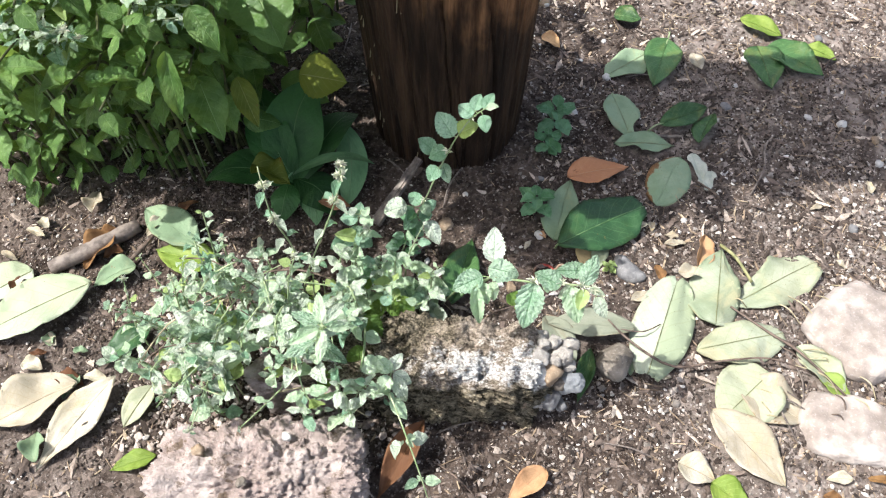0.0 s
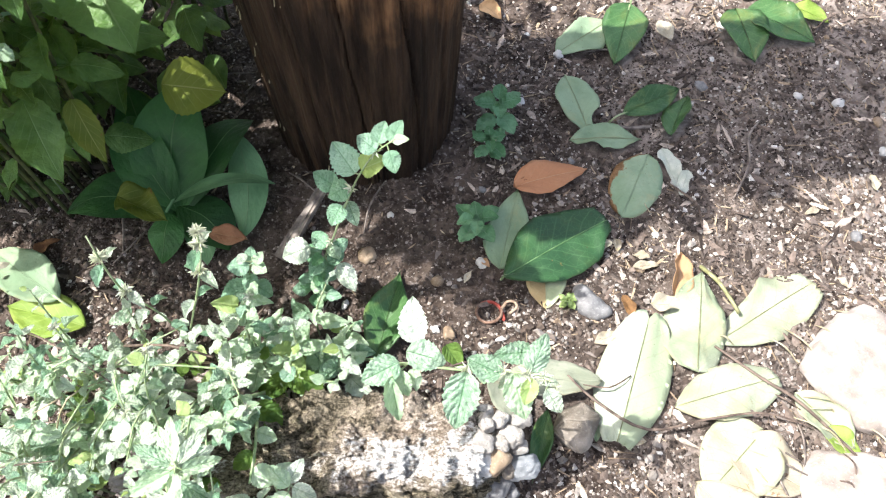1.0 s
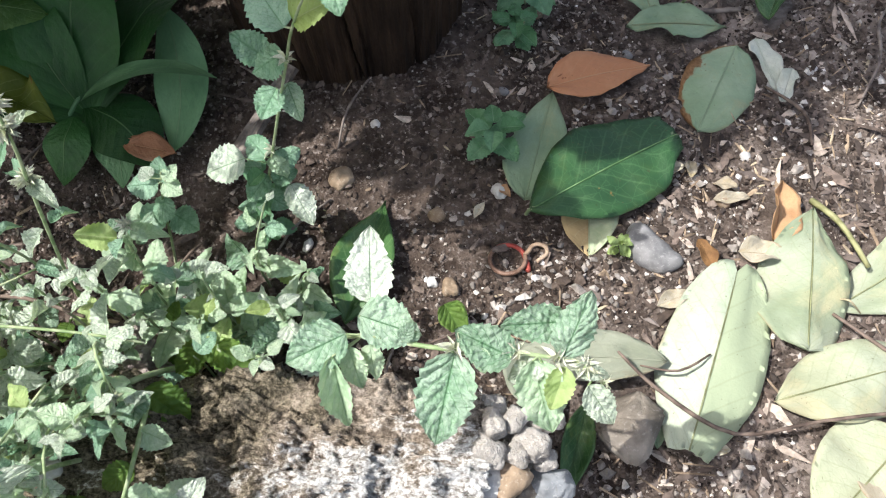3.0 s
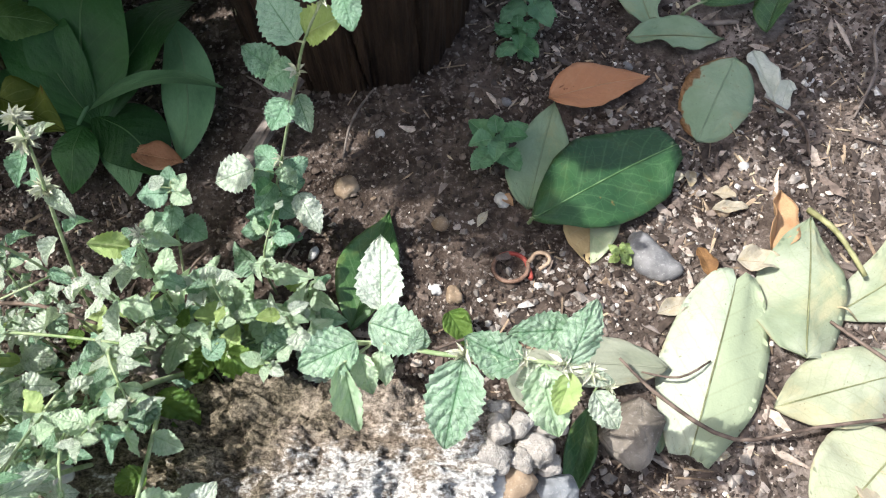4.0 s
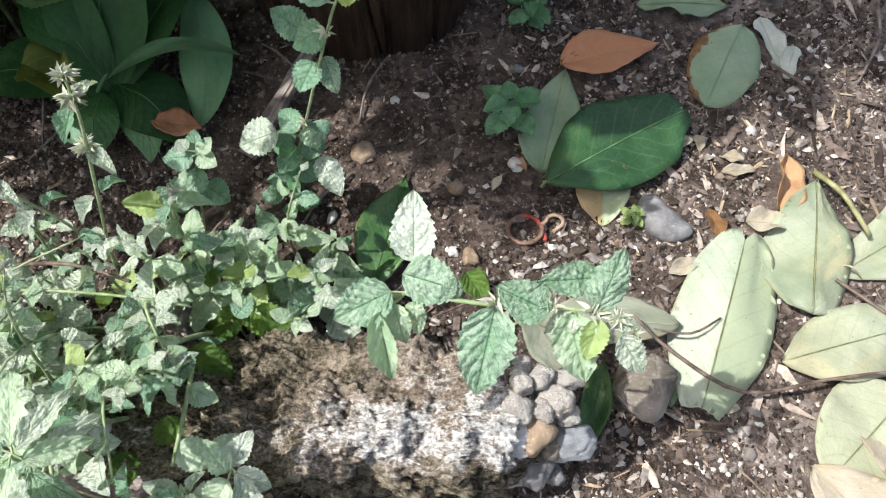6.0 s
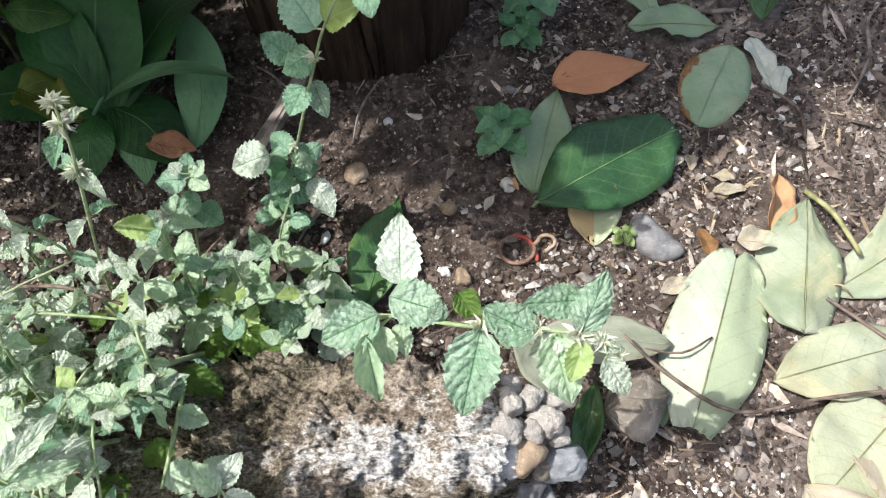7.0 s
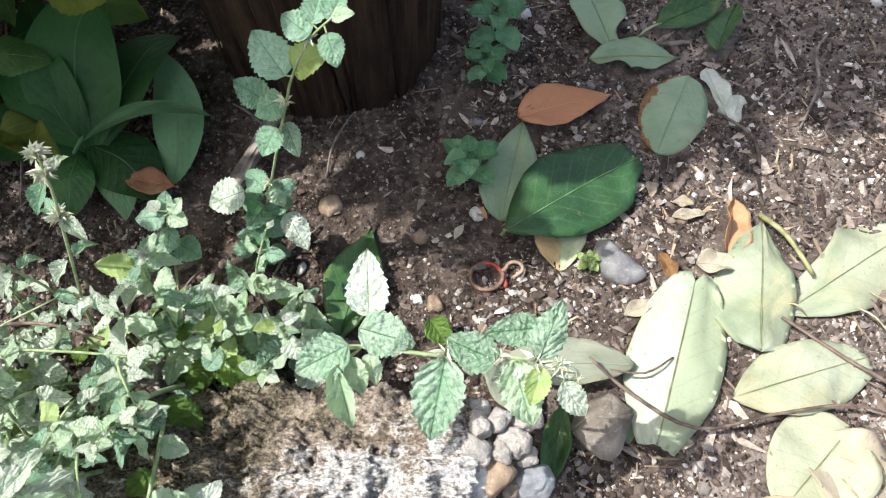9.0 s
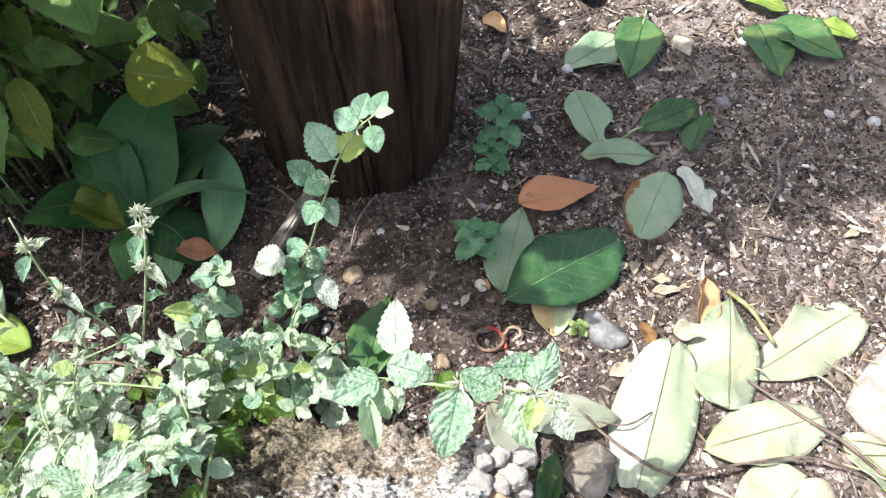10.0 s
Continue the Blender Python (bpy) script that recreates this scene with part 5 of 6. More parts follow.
def build_hero_balm():
    rng = random.Random(3)
    line = [(0.000, 0.45, 0.0), (0.017, 0.41, 0.1), (0.036, 0.377, 0.17), (0.052, 0.366, 0.2), (0.071, 0.359, 0.206), (0.090, 0.355, 0.208), (0.117, 0.352, 0.21), (0.135, 0.348, 0.212), (0.146, 0.344, 0.212), (0.154, 0.338, 0.208)]
    root = leafy_stem("lemon balm stem arching over the concrete, with toothed leaves", line, [
        ((0.052, 0.381, 0.205), (0.053, 0.41, 0.225), 0.0215, BALM_PALE), ((0.047, 0.374, 0.205), (0.074, 0.36, 0.215), 0.023, BALM_HERO),
        ((0.040, 0.367, 0.2), (0.010, 0.357, 0.19), 0.0225, BALM_HERO), ((0.034, 0.357, 0.198), (0.038, 0.331, 0.165), 0.0135, BALM),
        ((0.041, 0.362, 0.195), (0.046, 0.346, 0.18), 0.0125, BALM), ((0.051, 0.363, 0.195), (0.052, 0.349, 0.18), 0.011, BALM),
        ((0.090, 0.353, 0.208), (0.079, 0.318, 0.18), 0.0265, BALM_HERO), ((0.115, 0.35, 0.21), (0.090, 0.362, 0.215), 0.0195, BALM_HERO),
        ((0.139, 0.364, 0.215), (0.110, 0.361, 0.22), 0.0165, BALM_HERO), ((0.137, 0.348, 0.215), (0.148, 0.368, 0.237), 0.0175, BALM_HERO),
        ((0.124, 0.348, 0.21), (0.133, 0.321, 0.185), 0.0215, BALM), ((0.138, 0.344, 0.212), (0.131, 0.328, 0.2), 0.0125, BALM_YELLOW),
        ((0.147, 0.336, 0.21), (0.159, 0.322, 0.195), 0.0135, BALM_PALE), ((0.128, 0.347, 0.21), (0.112, 0.342, 0.2), 0.0125, BALM_PALE),
        ((0.101, 0.354, 0.212), (0.103, 0.344, 0.205), 0.008, BALM), ((0.142, 0.344, 0.212), (0.157, 0.34, 0.21), 0.0075, BALM_PALE),
        ((0.067, 0.36, 0.208), (0.072, 0.367, 0.215), 0.007, BALM_HERO)], 0.0012)
    for p, n, size in ((line[5], 9, 0.010), (line[6], 8, 0.007), (line[7], 12, 0.009), (line[8], 12, 0.008), (line[9], 8, 0.006)):
        whorl(root, p, rng, n, size)
    line = [(-0.053, 0.524, 0.0), (-0.044, 0.525, 0.035), (-0.033, 0.523, 0.08), (-0.02, 0.517, 0.125), (-0.005, 0.517, 0.175), (0.007, 0.514, 0.215), (0.016, 0.509, 0.245), (0.03, 0.507, 0.275), (0.046, 0.504, 0.295)]
    root = leafy_stem("tall lemon balm sprig bending before the wooden post", line, [
        ((-0.009, 0.529, 0.2), (-0.025, 0.534, 0.215), 0.0185, BALM_TALL), ((0.004, 0.52, 0.213), (-0.015, 0.515, 0.205), 0.0195, BALM_TALL),
        ((-0.005, 0.519, 0.185), (-0.014, 0.502, 0.18), 0.0175, BALM_TALL), ((0.001, 0.522, 0.185), (0.008, 0.503, 0.175), 0.0140, BALM_HERO),
        ((-0.042, 0.522, 0.11), (-0.07, 0.518, 0.10), 0.0250, BALM_PALE), ((-0.016, 0.516, 0.085), (-0.003, 0.492, 0.07), 0.0190, BALM_PALE),
        ((0.012, 0.510, 0.245), (-0.005, 0.533, 0.258), 0.0230, BALM_TALL), ((0.018, 0.510, 0.25), (0.038, 0.511, 0.262), 0.0200, BALM_YELLOW),
        ((-0.025, 0.516, 0.12), (-0.039, 0.533, 0.12), 0.0160, BALM_TALL), ((-0.021, 0.517, 0.11), (-0.006, 0.53, 0.11), 0.0145, BALM_TALL),
        ((-0.031, 0.521, 0.09), (-0.046, 0.507, 0.08), 0.0165, BALM_TALL), ((-0.027, 0.516, 0.09), (-0.011, 0.525, 0.09), 0.0140, BALM_TALL),
        ((-0.037, 0.519, 0.07), (-0.022, 0.512, 0.06), 0.0150, BALM_TALL), ((-0.021, 0.516, 0.12), (-0.015, 0.51, 0.1), 0.0130, BALM),
        ((0.031, 0.506, 0.28), (0.017, 0.517, 0.285), 0.0165, BALM_TALL), ((0.033, 0.509, 0.285), (0.039, 0.522, 0.295), 0.0135, BALM_TALL),
        ((0.042, 0.506, 0.29), (0.052, 0.518, 0.3), 0.0130, BALM_TALL), ((0.041, 0.499, 0.288), (0.045, 0.484, 0.28), 0.0135, BALM_TALL),
        ((0.045, 0.504, 0.294), (0.056, 0.5, 0.3), 0.0080, BALM)], 0.0010)
    for i in range(20):
        p = along_line(line, rng.uniform(0.04, 0.33))
        a, ln = rng.uniform(0, 6.28), rng.uniform(0.010, 0.019)
        d = Vector((math.cos(a), math.sin(a), rng.uniform(-0.3, 0.4))).normalized()
        balm_leaf(root, p + d * 0.006, p + d * (0.006 + ln), ln * rng.uniform(0.65, 0.85), rng.choice((BALM_TALL, SPROUT, SPROUT)), rng.randrange(7), (rng.uniform(-0.6, 0.1), -0.3, 1))
    for p in (line[3], line[5], line[7]):
        whorl(root, p, rng, 6, 0.008)
    # flowering stems
    for line, n in (([(-0.175, 0.458, 0.0), (-0.155, 0.452, 0.08), (-0.116, 0.439, 0.2), (-0.1, 0.438, 0.255), (-0.097, 0.442, 0.28)], 3), ([(-0.16, 0.46, 0.0), (-0.167, 0.453, 0.12), (-0.177, 0.442, 0.2), (-0.179, 0.449, 0.27)], 2)):
        root = thing("lemon_balm", line[0], "lemon balm stem with whitish seed heads", "herb", "lemon balm stems")
        balm_stem(root, line)
        for t, s in ((0.62, 0.0085), (0.86, 0.0085), (0.99, 0.0075))[:n]:
            whorl(root, along_line(line, t), rng, 34, s)
        for t in (0.3, 0.45, 0.62, 0.84):
            p = along_line(line, t)
            for sgn in (1, -1):
                a = t * 9 + (0 if sgn > 0 else math.pi)
                d = Vector((math.cos(a), math.sin(a), -0.25)) * 0.017
                balm_leaf(root, p + d * 0.15, p + d * 1.1, 0.0085, BALM_PALE if sgn > 0 else BALM_TALL, int(t * 10))
    leafy_stem("small lemon balm shoot with rounded green leaves", [(-0.117, 0.494, 0.0), (-0.11, 0.503, 0.04), (-0.105, 0.512, 0.075), (-0.095, 0.514, 0.11)], [
        ((-0.098, 0.513, 0.1), (-0.096, 0.523, 0.115), 0.0145, BALM_TALL), ((-0.1, 0.511, 0.1), (-0.122, 0.511, 0.1), 0.0188, BALM_TALL),
        ((-0.096, 0.512, 0.1), (-0.083, 0.503, 0.1), 0.0137, BALM), ((-0.107, 0.511, 0.06), (-0.137, 0.497, 0.055), 0.0226, BALM_TALL),
        ((-0.102, 0.511, 0.06), (-0.085, 0.5, 0.055), 0.0206, BALM_TALL), ((-0.102, 0.513, 0.08), (-0.107, 0.496, 0.07), 0.0168, BALM_TALL),
        ((-0.093, 0.51, 0.105), (-0.086, 0.52, 0.11), 0.0105, BALM), ((-0.103, 0.513, 0.105), (-0.109, 0.518, 0.11), 0.0114, BALM_PALE)], 0.001)


build_hero_balm()
balm_sprig("lemon balm shoot beside the concrete", [(-0.02, 0.43, 0.0), (-0.015, 0.42, 0.06), (-0.01, 0.41, 0.13)], 0.032, 4, 13, 0.3)
balm_sprig("lemon balm shoot beside the concrete", [(-0.06, 0.44, 0.0), (-0.055, 0.43, 0.07), (-0.05, 0.425, 0.14)], 0.028, 4, 14, 0.3)
balm_sprig("lemon balm shoot leaning over the concrete", [(-0.05, 0.41, 0.02), (-0.03, 0.395, 0.09), (-0.014, 0.38, 0.13)], 0.024, 3, 15, 0.3)
balm_sprig("lemon balm stalk hanging over the concrete's front", [(-0.07, 0.31, 0.09), (-0.051, 0.271, 0.13), (-0.023, 0.207, 0.1), (-0.012, 0.184, 0.06)], 0.028, 4, 16, 0.3)
for k, (x, y, z) in enumerate(((-0.11, 0.302, 0.215), (-0.125, 0.285, 0.2), (-0.155, 0.30, 0.2), (-0.2, 0.31, 0.15))):
    balm_sprig("lemon balm top with large pale leaves", [(x - 0.03, y + 0.09, 0.0), (x - 0.02, y + 0.06, z * 0.6), (x, y, z)], 0.026, 5, 850 + k, 0.5, 0.4, 0.05)
leafy_stem("lemon balm top with long pale leaves, the tallest of the clump", [(-0.14, 0.36, 0.0), (-0.12, 0.325, 0.13), (-0.110, 0.288, 0.226), (-0.104, 0.284, 0.252)], [
    ((-0.106, 0.288, 0.250), (-0.111, 0.318, 0.254), 0.011, BALM), ((-0.109, 0.286, 0.250), (-0.136, 0.300, 0.250), 0.012, BALM_HERO), ((-0.102, 0.286, 0.252), (-0.087, 0.312, 0.246), 0.010, BALM_PALE),
    ((-0.108, 0.281, 0.250), (-0.135, 0.268, 0.246), 0.012, BALM), ((-0.100, 0.282, 0.250), (-0.077, 0.292, 0.238), 0.010, BALM), ((-0.104, 0.279, 0.252), (-0.107, 0.251, 0.242), 0.011, BALM),
    ((-0.112, 0.290, 0.222), (-0.132, 0.325, 0.214), 0.013, BALM), ((-0.110, 0.282, 0.222), (-0.085, 0.267, 0.210), 0.013, BALM_HERO), ((-0.116, 0.295, 0.210), (-0.092, 0.311, 0.202), 0.012, BALM_PALE), ((-0.120, 0.294, 0.202), (-0.151, 0.282, 0.194), 0.014, BALM_HERO)], 0.0014)
leafy_stem("pale lemon balm sprig leaning before the concrete", [(-0.09, 0.34, 0.02), (-0.075, 0.315, 0.1), (-0.05, 0.298, 0.13)], [
    ((-0.052, 0.3, 0.128), (-0.04, 0.318, 0.13), 0.013, BALM_PALE), ((-0.052, 0.296, 0.13), (-0.066, 0.31, 0.14), 0.014, BALM), ((-0.048, 0.296, 0.128), (-0.03, 0.288, 0.12), 0.014, BALM_PALE),
    ((-0.052, 0.292, 0.128), (-0.064, 0.276, 0.12), 0.016, BALM), ((-0.046, 0.292, 0.125), (-0.036, 0.272, 0.11), 0.015, BALM_PALE), ((-0.068, 0.31, 0.11), (-0.05, 0.322, 0.1), 0.013, BALM)], 0.001)
rng = random.Random(47)
for k, (x, y, z, size) in enumerate(((-0.138, 0.418, 0.15, 0.026), (-0.107, 0.42, 0.16, 0.024), (-0.175, 0.416, 0.12, 0.022), (-0.21, 0.471, 0.09, 0.028), (-0.11, 0.39, 0.14, 0.022), (-0.165, 0.394, 0.11, 0.022), (-0.169, 0.366, 0.12, 0.022), (-0.095, 0.419, 0.11, 0.02), (-0.069, 0.441, 0.11, 0.024),
                                     (-0.125, 0.311, 0.15, 0.024), (-0.101, 0.279, 0.14, 0.024), (-0.074, 0.283, 0.13, 0.022), (-0.17, 0.297, 0.14, 0.024), (-0.134, 0.259, 0.13, 0.024), (-0.203, 0.329, 0.14, 0.022), (-0.219, 0.288, 0.12, 0.022), (-0.093, 0.259, 0.12, 0.022))):
    lean = rng.uniform(0.01, 0.03)
    balm_sprig("lemon balm top in the sun", [(x - lean, y + lean, 0.0), (x - lean * 0.5, y + lean * 0.5, z * 0.6), (x, y, z)], size, 3, 900 + k, 0.72, 0.55, 0.03)
rng = random.Random(31)
for i in range(9):
    x, y, top = rng.uniform(-0.12, -0.005), rng.uniform(0.425, 0.49), rng.uniform(0.05, 0.13)
    balm_sprig("low lemon balm shoot on shaded soil", [(x, y, 0.0), (x + 0.004, y - 0.004, top * 0.5), (x + rng.uniform(-0.025, 0.025), y + rng.uniform(-0.03, 0.0), top)],
               rng.uniform(0.018, 0.026), 4, 800 + i, 0.35, 0.15, 0.025)
rng = random.Random(23)
for i in range(12):
    x, y = rng.uniform(-0.31, -0.09), rng.uniform(0.32, 0.46)
    a, ln, top = rng.uniform(0, 6.28), rng.uniform(0.03, 0.11), rng.uniform(0.10, 0.24)
    dx, dy = ln * math.cos(a), ln * math.sin(a) * 0.7
    balm_sprig("leafy lemon balm stem in the sunlit clump", [(x, y, 0.0), (x + dx * 0.2, y + dy * 0.2, top * 0.45), (x + dx * 0.6, y + dy * 0.6, top * 0.85), (x + dx, y + dy, top)],
               rng.uniform(0.016, 0.025), 7, 200 + i, 0.35, 0.42, 0.05, 1 if i % 3 == 0 else 0)
for i in range(8):
    x, y = rng.uniform(-0.26, -0.09), rng.uniform(0.375, 0.42)
    top = rng.uniform(0.12, 0.19)
    ex, ey = x + rng.uniform(-0.05, 0.04), rng.uniform(0.28, 0.38)
    balm_sprig("lemon balm stem spilling over the concrete", [(x, y, 0.0), (x + (ex - x) * 0.3, y + (ey - y) * 0.2, top * 0.6), (x + (ex - x) * 0.7, y + (ey - y) * 0.6, top), (ex, ey, top * 0.95)],
               rng.uniform(0.016, 0.024), 6, 300 + i, 0.35, 0.42, 0.05, 1 if i % 4 == 0 else 0)
for i in range(8):
    x, y = rng.uniform(-0.34, -0.2), rng.uniform(0.3, 0.44)
    balm_sprig("low lemon balm stem at the clump's edge", [(x, y, 0.0), (x - 0.01, y - 0.01, 0.05), (x + rng.uniform(-0.05, 0.03), y + rng.uniform(-0.05, 0.03), rng.uniform(0.07, 0.12))],
               rng.uniform(0.015, 0.022), 5, 400 + i, 0.3, 0.4, 0.05)
for i in range(6):
    x, y = rng.uniform(-0.27, -0.13), rng.uniform(0.285, 0.33)
    balm_sprig("lemon balm stem before the concrete", [(x, y + 0.06, 0.08), (x, y + 0.02, 0.13), (x + rng.uniform(-0.03, 0.02), y - 0.02, rng.uniform(0.11, 0.15)), (x + rng.uniform(-0.05, 0.03), rng.uniform(0.23, 0.29), rng.uniform(0.1, 0.14))],
               rng.uniform(0.014, 0.021), 6, 500 + i, 0.12, 0.45, 0.1, 1 if i % 4 == 0 else 0)
for i in range(8):
    x, y = rng.uniform(-0.35, -0.2), rng.uniform(0.33, 0.46)
    top = rng.uniform(0.08, 0.2)
    balm_sprig("leafy lemon balm stem in the sunlit clump", [(x, y, 0.0), (x + 0.004, y - 0.006, top * 0.5), (x + rng.uniform(-0.03, 0.03), y + rng.uniform(-0.03, 0.03), top)],
               rng.uniform(0.013, 0.019), 6, 600 + i, 0.35, 0.4, 0.03, 1 if i % 3 == 0 else 0)
# leaves low in the clump, with shade and light shining through in their colour
leafy_stem("lemon balm stem with dull green drooping leaves", [(-0.125, 0.39, 0.0), (-0.105, 0.38, 0.07), (-0.085, 0.366, 0.105), (-0.08, 0.33, 0.125), (-0.082, 0.30, 0.13)], [
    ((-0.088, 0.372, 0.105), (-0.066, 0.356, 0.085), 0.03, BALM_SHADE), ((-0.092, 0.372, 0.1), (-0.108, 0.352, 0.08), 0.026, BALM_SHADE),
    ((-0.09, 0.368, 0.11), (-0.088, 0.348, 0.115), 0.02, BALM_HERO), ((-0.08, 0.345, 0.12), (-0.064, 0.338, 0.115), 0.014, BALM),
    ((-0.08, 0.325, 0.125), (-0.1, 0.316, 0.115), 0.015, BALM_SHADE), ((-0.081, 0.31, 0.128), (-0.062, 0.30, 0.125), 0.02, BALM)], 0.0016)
leafy_stem("lemon balm stem with dull green drooping leaves", [(-0.075, 0.43, 0.0), (-0.065, 0.415, 0.06), (-0.045, 0.392, 0.11)], [
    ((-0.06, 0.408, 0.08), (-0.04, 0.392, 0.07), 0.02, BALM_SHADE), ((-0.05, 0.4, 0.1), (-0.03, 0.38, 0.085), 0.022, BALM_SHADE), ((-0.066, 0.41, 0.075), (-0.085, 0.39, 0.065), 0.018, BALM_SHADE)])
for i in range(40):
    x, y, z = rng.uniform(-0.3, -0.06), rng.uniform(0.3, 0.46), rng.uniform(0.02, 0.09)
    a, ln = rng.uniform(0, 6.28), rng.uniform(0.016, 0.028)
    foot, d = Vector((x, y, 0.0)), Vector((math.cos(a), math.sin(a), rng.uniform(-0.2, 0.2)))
    leafy_stem("short lemon balm shoot with a yellow-green leaf", [foot, foot + Vector((0.003, 0, z * 0.6)), foot + Vector((0.004, -0.003, z))],
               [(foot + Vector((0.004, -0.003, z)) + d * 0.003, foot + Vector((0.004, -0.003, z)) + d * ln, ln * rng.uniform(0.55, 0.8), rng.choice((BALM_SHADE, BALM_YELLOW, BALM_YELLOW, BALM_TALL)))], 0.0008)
for pts, r, mat in (([(-0.165, 0.325, 0.1), (-0.13, 0.352, 0.105), (-0.1, 0.378, 0.1), (-0.085, 0.40, 0.06)], 0.0021, STEM), ([(-0.24, 0.40, 0.12), (-0.19, 0.405, 0.13), (-0.13, 0.40, 0.13), (-0.085, 0.395, 0.12)], 0.001, STEM),
                    ([(-0.21, 0.44, 0.09), (-0.16, 0.425, 0.12), (-0.12, 0.41, 0.125)], 0.0013, TWIG)):
    tagged(part("bare_stem", tube(pts, [r, r, r * 0.8], 7), mat), "bare herb stem lying through the clump", "stem", "bare stems")
for i in range(9):
    x, y, z = rng.uniform(-0.32, -0.1), rng.uniform(0.29, 0.44), rng.uniform(0.06, 0.17)
    a, ln = rng.uniform(-0.9, 0.9), rng.uniform(0.03, 0.08)
    dx, dy = ln * math.cos(a), ln * math.sin(a)
    ob = part("bare_stem", tube([(x - dx, y - dy, max(0.0, z - 0.06)), (x, y, z), (x + dx, y + dy, z + rng.uniform(-0.03, 0.02))], [0.0009, 0.0008, 0.0006], 6), rng.choice((STEM, TWIG, STRAW_STEM)))
    tagged(ob, "thin bare herb stem lying through the clump", "stem", "bare stems")


# ---------------------------------------------------------------- small sprouts
def sprout(x, y, size, seed, label, material=SPROUT):
    rng = random.Random(seed)
    z = height(x, y)
    root = thing("sprout", (x, y, z), label, "sprout", "sprouts in the shade")
    top = Vector((x + rng.uniform(-0.01, 0.01), y, z + size * 1.2))
    balm_stem(root, [(x, y, z - 0.003), ((x + top.x) / 2, y, z + size * 0.6), top], 0.0011)
    for ring, (h, n, s) in enumerate(((1.2, 4, 0.75), (0.75, 4, 1.0), (0.35, 3, 0.75))):
        for i in range(n):
            a = 2 * math.pi * i / n + ring * 0.7 + rng.uniform(-0.25, 0.25)
            p = Vector((x, y, z + size * h))
            d = Vector((math.cos(a), math.sin(a), rng.uniform(-0.05, 0.25))) * size * s
            balm_leaf(root, p + d * 0.25, p + d * 1.2, size * s * 0.72, material, rng.randrange(4))
    return root


sprout(0.160, 0.735, 0.030, 1, "small green sprout beside the post's foot")
sprout(0.147, 0.695, 0.022, 2, "tiny green sprout beside the post's foot")
sprout(0.125, 0.590, 0.026, 3, "small green sprout beside a fallen leaf")
sprout(0.214, 0.500, 0.010, 4, "tiny pale seedling beside a grey pebble", BALM_YELLOW)


# ---------------------------------------------------------------- broad-leaved plant at the post's foot
def arched(name, parent, pts, width, material, profile="elliptic", cup=0.12, side=(1, 0, 0), label=""):
    """A long leaf whose midrib follows a curve through three points."""
    p0, p1, p2 = (Vector(p) for p in pts)
    n, cols = 26, [i / 4 for i in range(-4, 5)]
    verts, tex = [], []
    for i in range(n + 1):
        u = i / n
        c = p0 * (1 - u) ** 2 + p1 * 2 * u * (1 - u) + p2 * u * u
        d = ((p1 - p0) * (1 - u) + (p2 - p1) * u).normalized()
        s = (Vector(side) - d * d.dot(Vector(side))).normalized()
        up = s.cross(d)
        w = max(PROFILES[profile](u), 0.02) * width / 2
        for v in cols:
            verts.append(c + s * v * w + up * (cup * abs(v) ** 1.4 * w + 0.06 * w * math.sin(u * 11 + v * 2)))
            tex.append((u, 0.5 + v * 0.5))
    k = len(cols)
    me = bpy.data.meshes.new(name)
    me.from_pydata(verts, [], [(i * k + j, i * k + j + 1, (i + 1) * k + j + 1, (i + 1) * k + j) for i in range(n) for j in range(k - 1)])
    layer = me.uv_layers.new(name="UVMap")
    for loop in me.loops:
        layer.data[loop.index].uv = tex[loop.vertex_index]
    return part(name, smooth(me), material, parent, label)


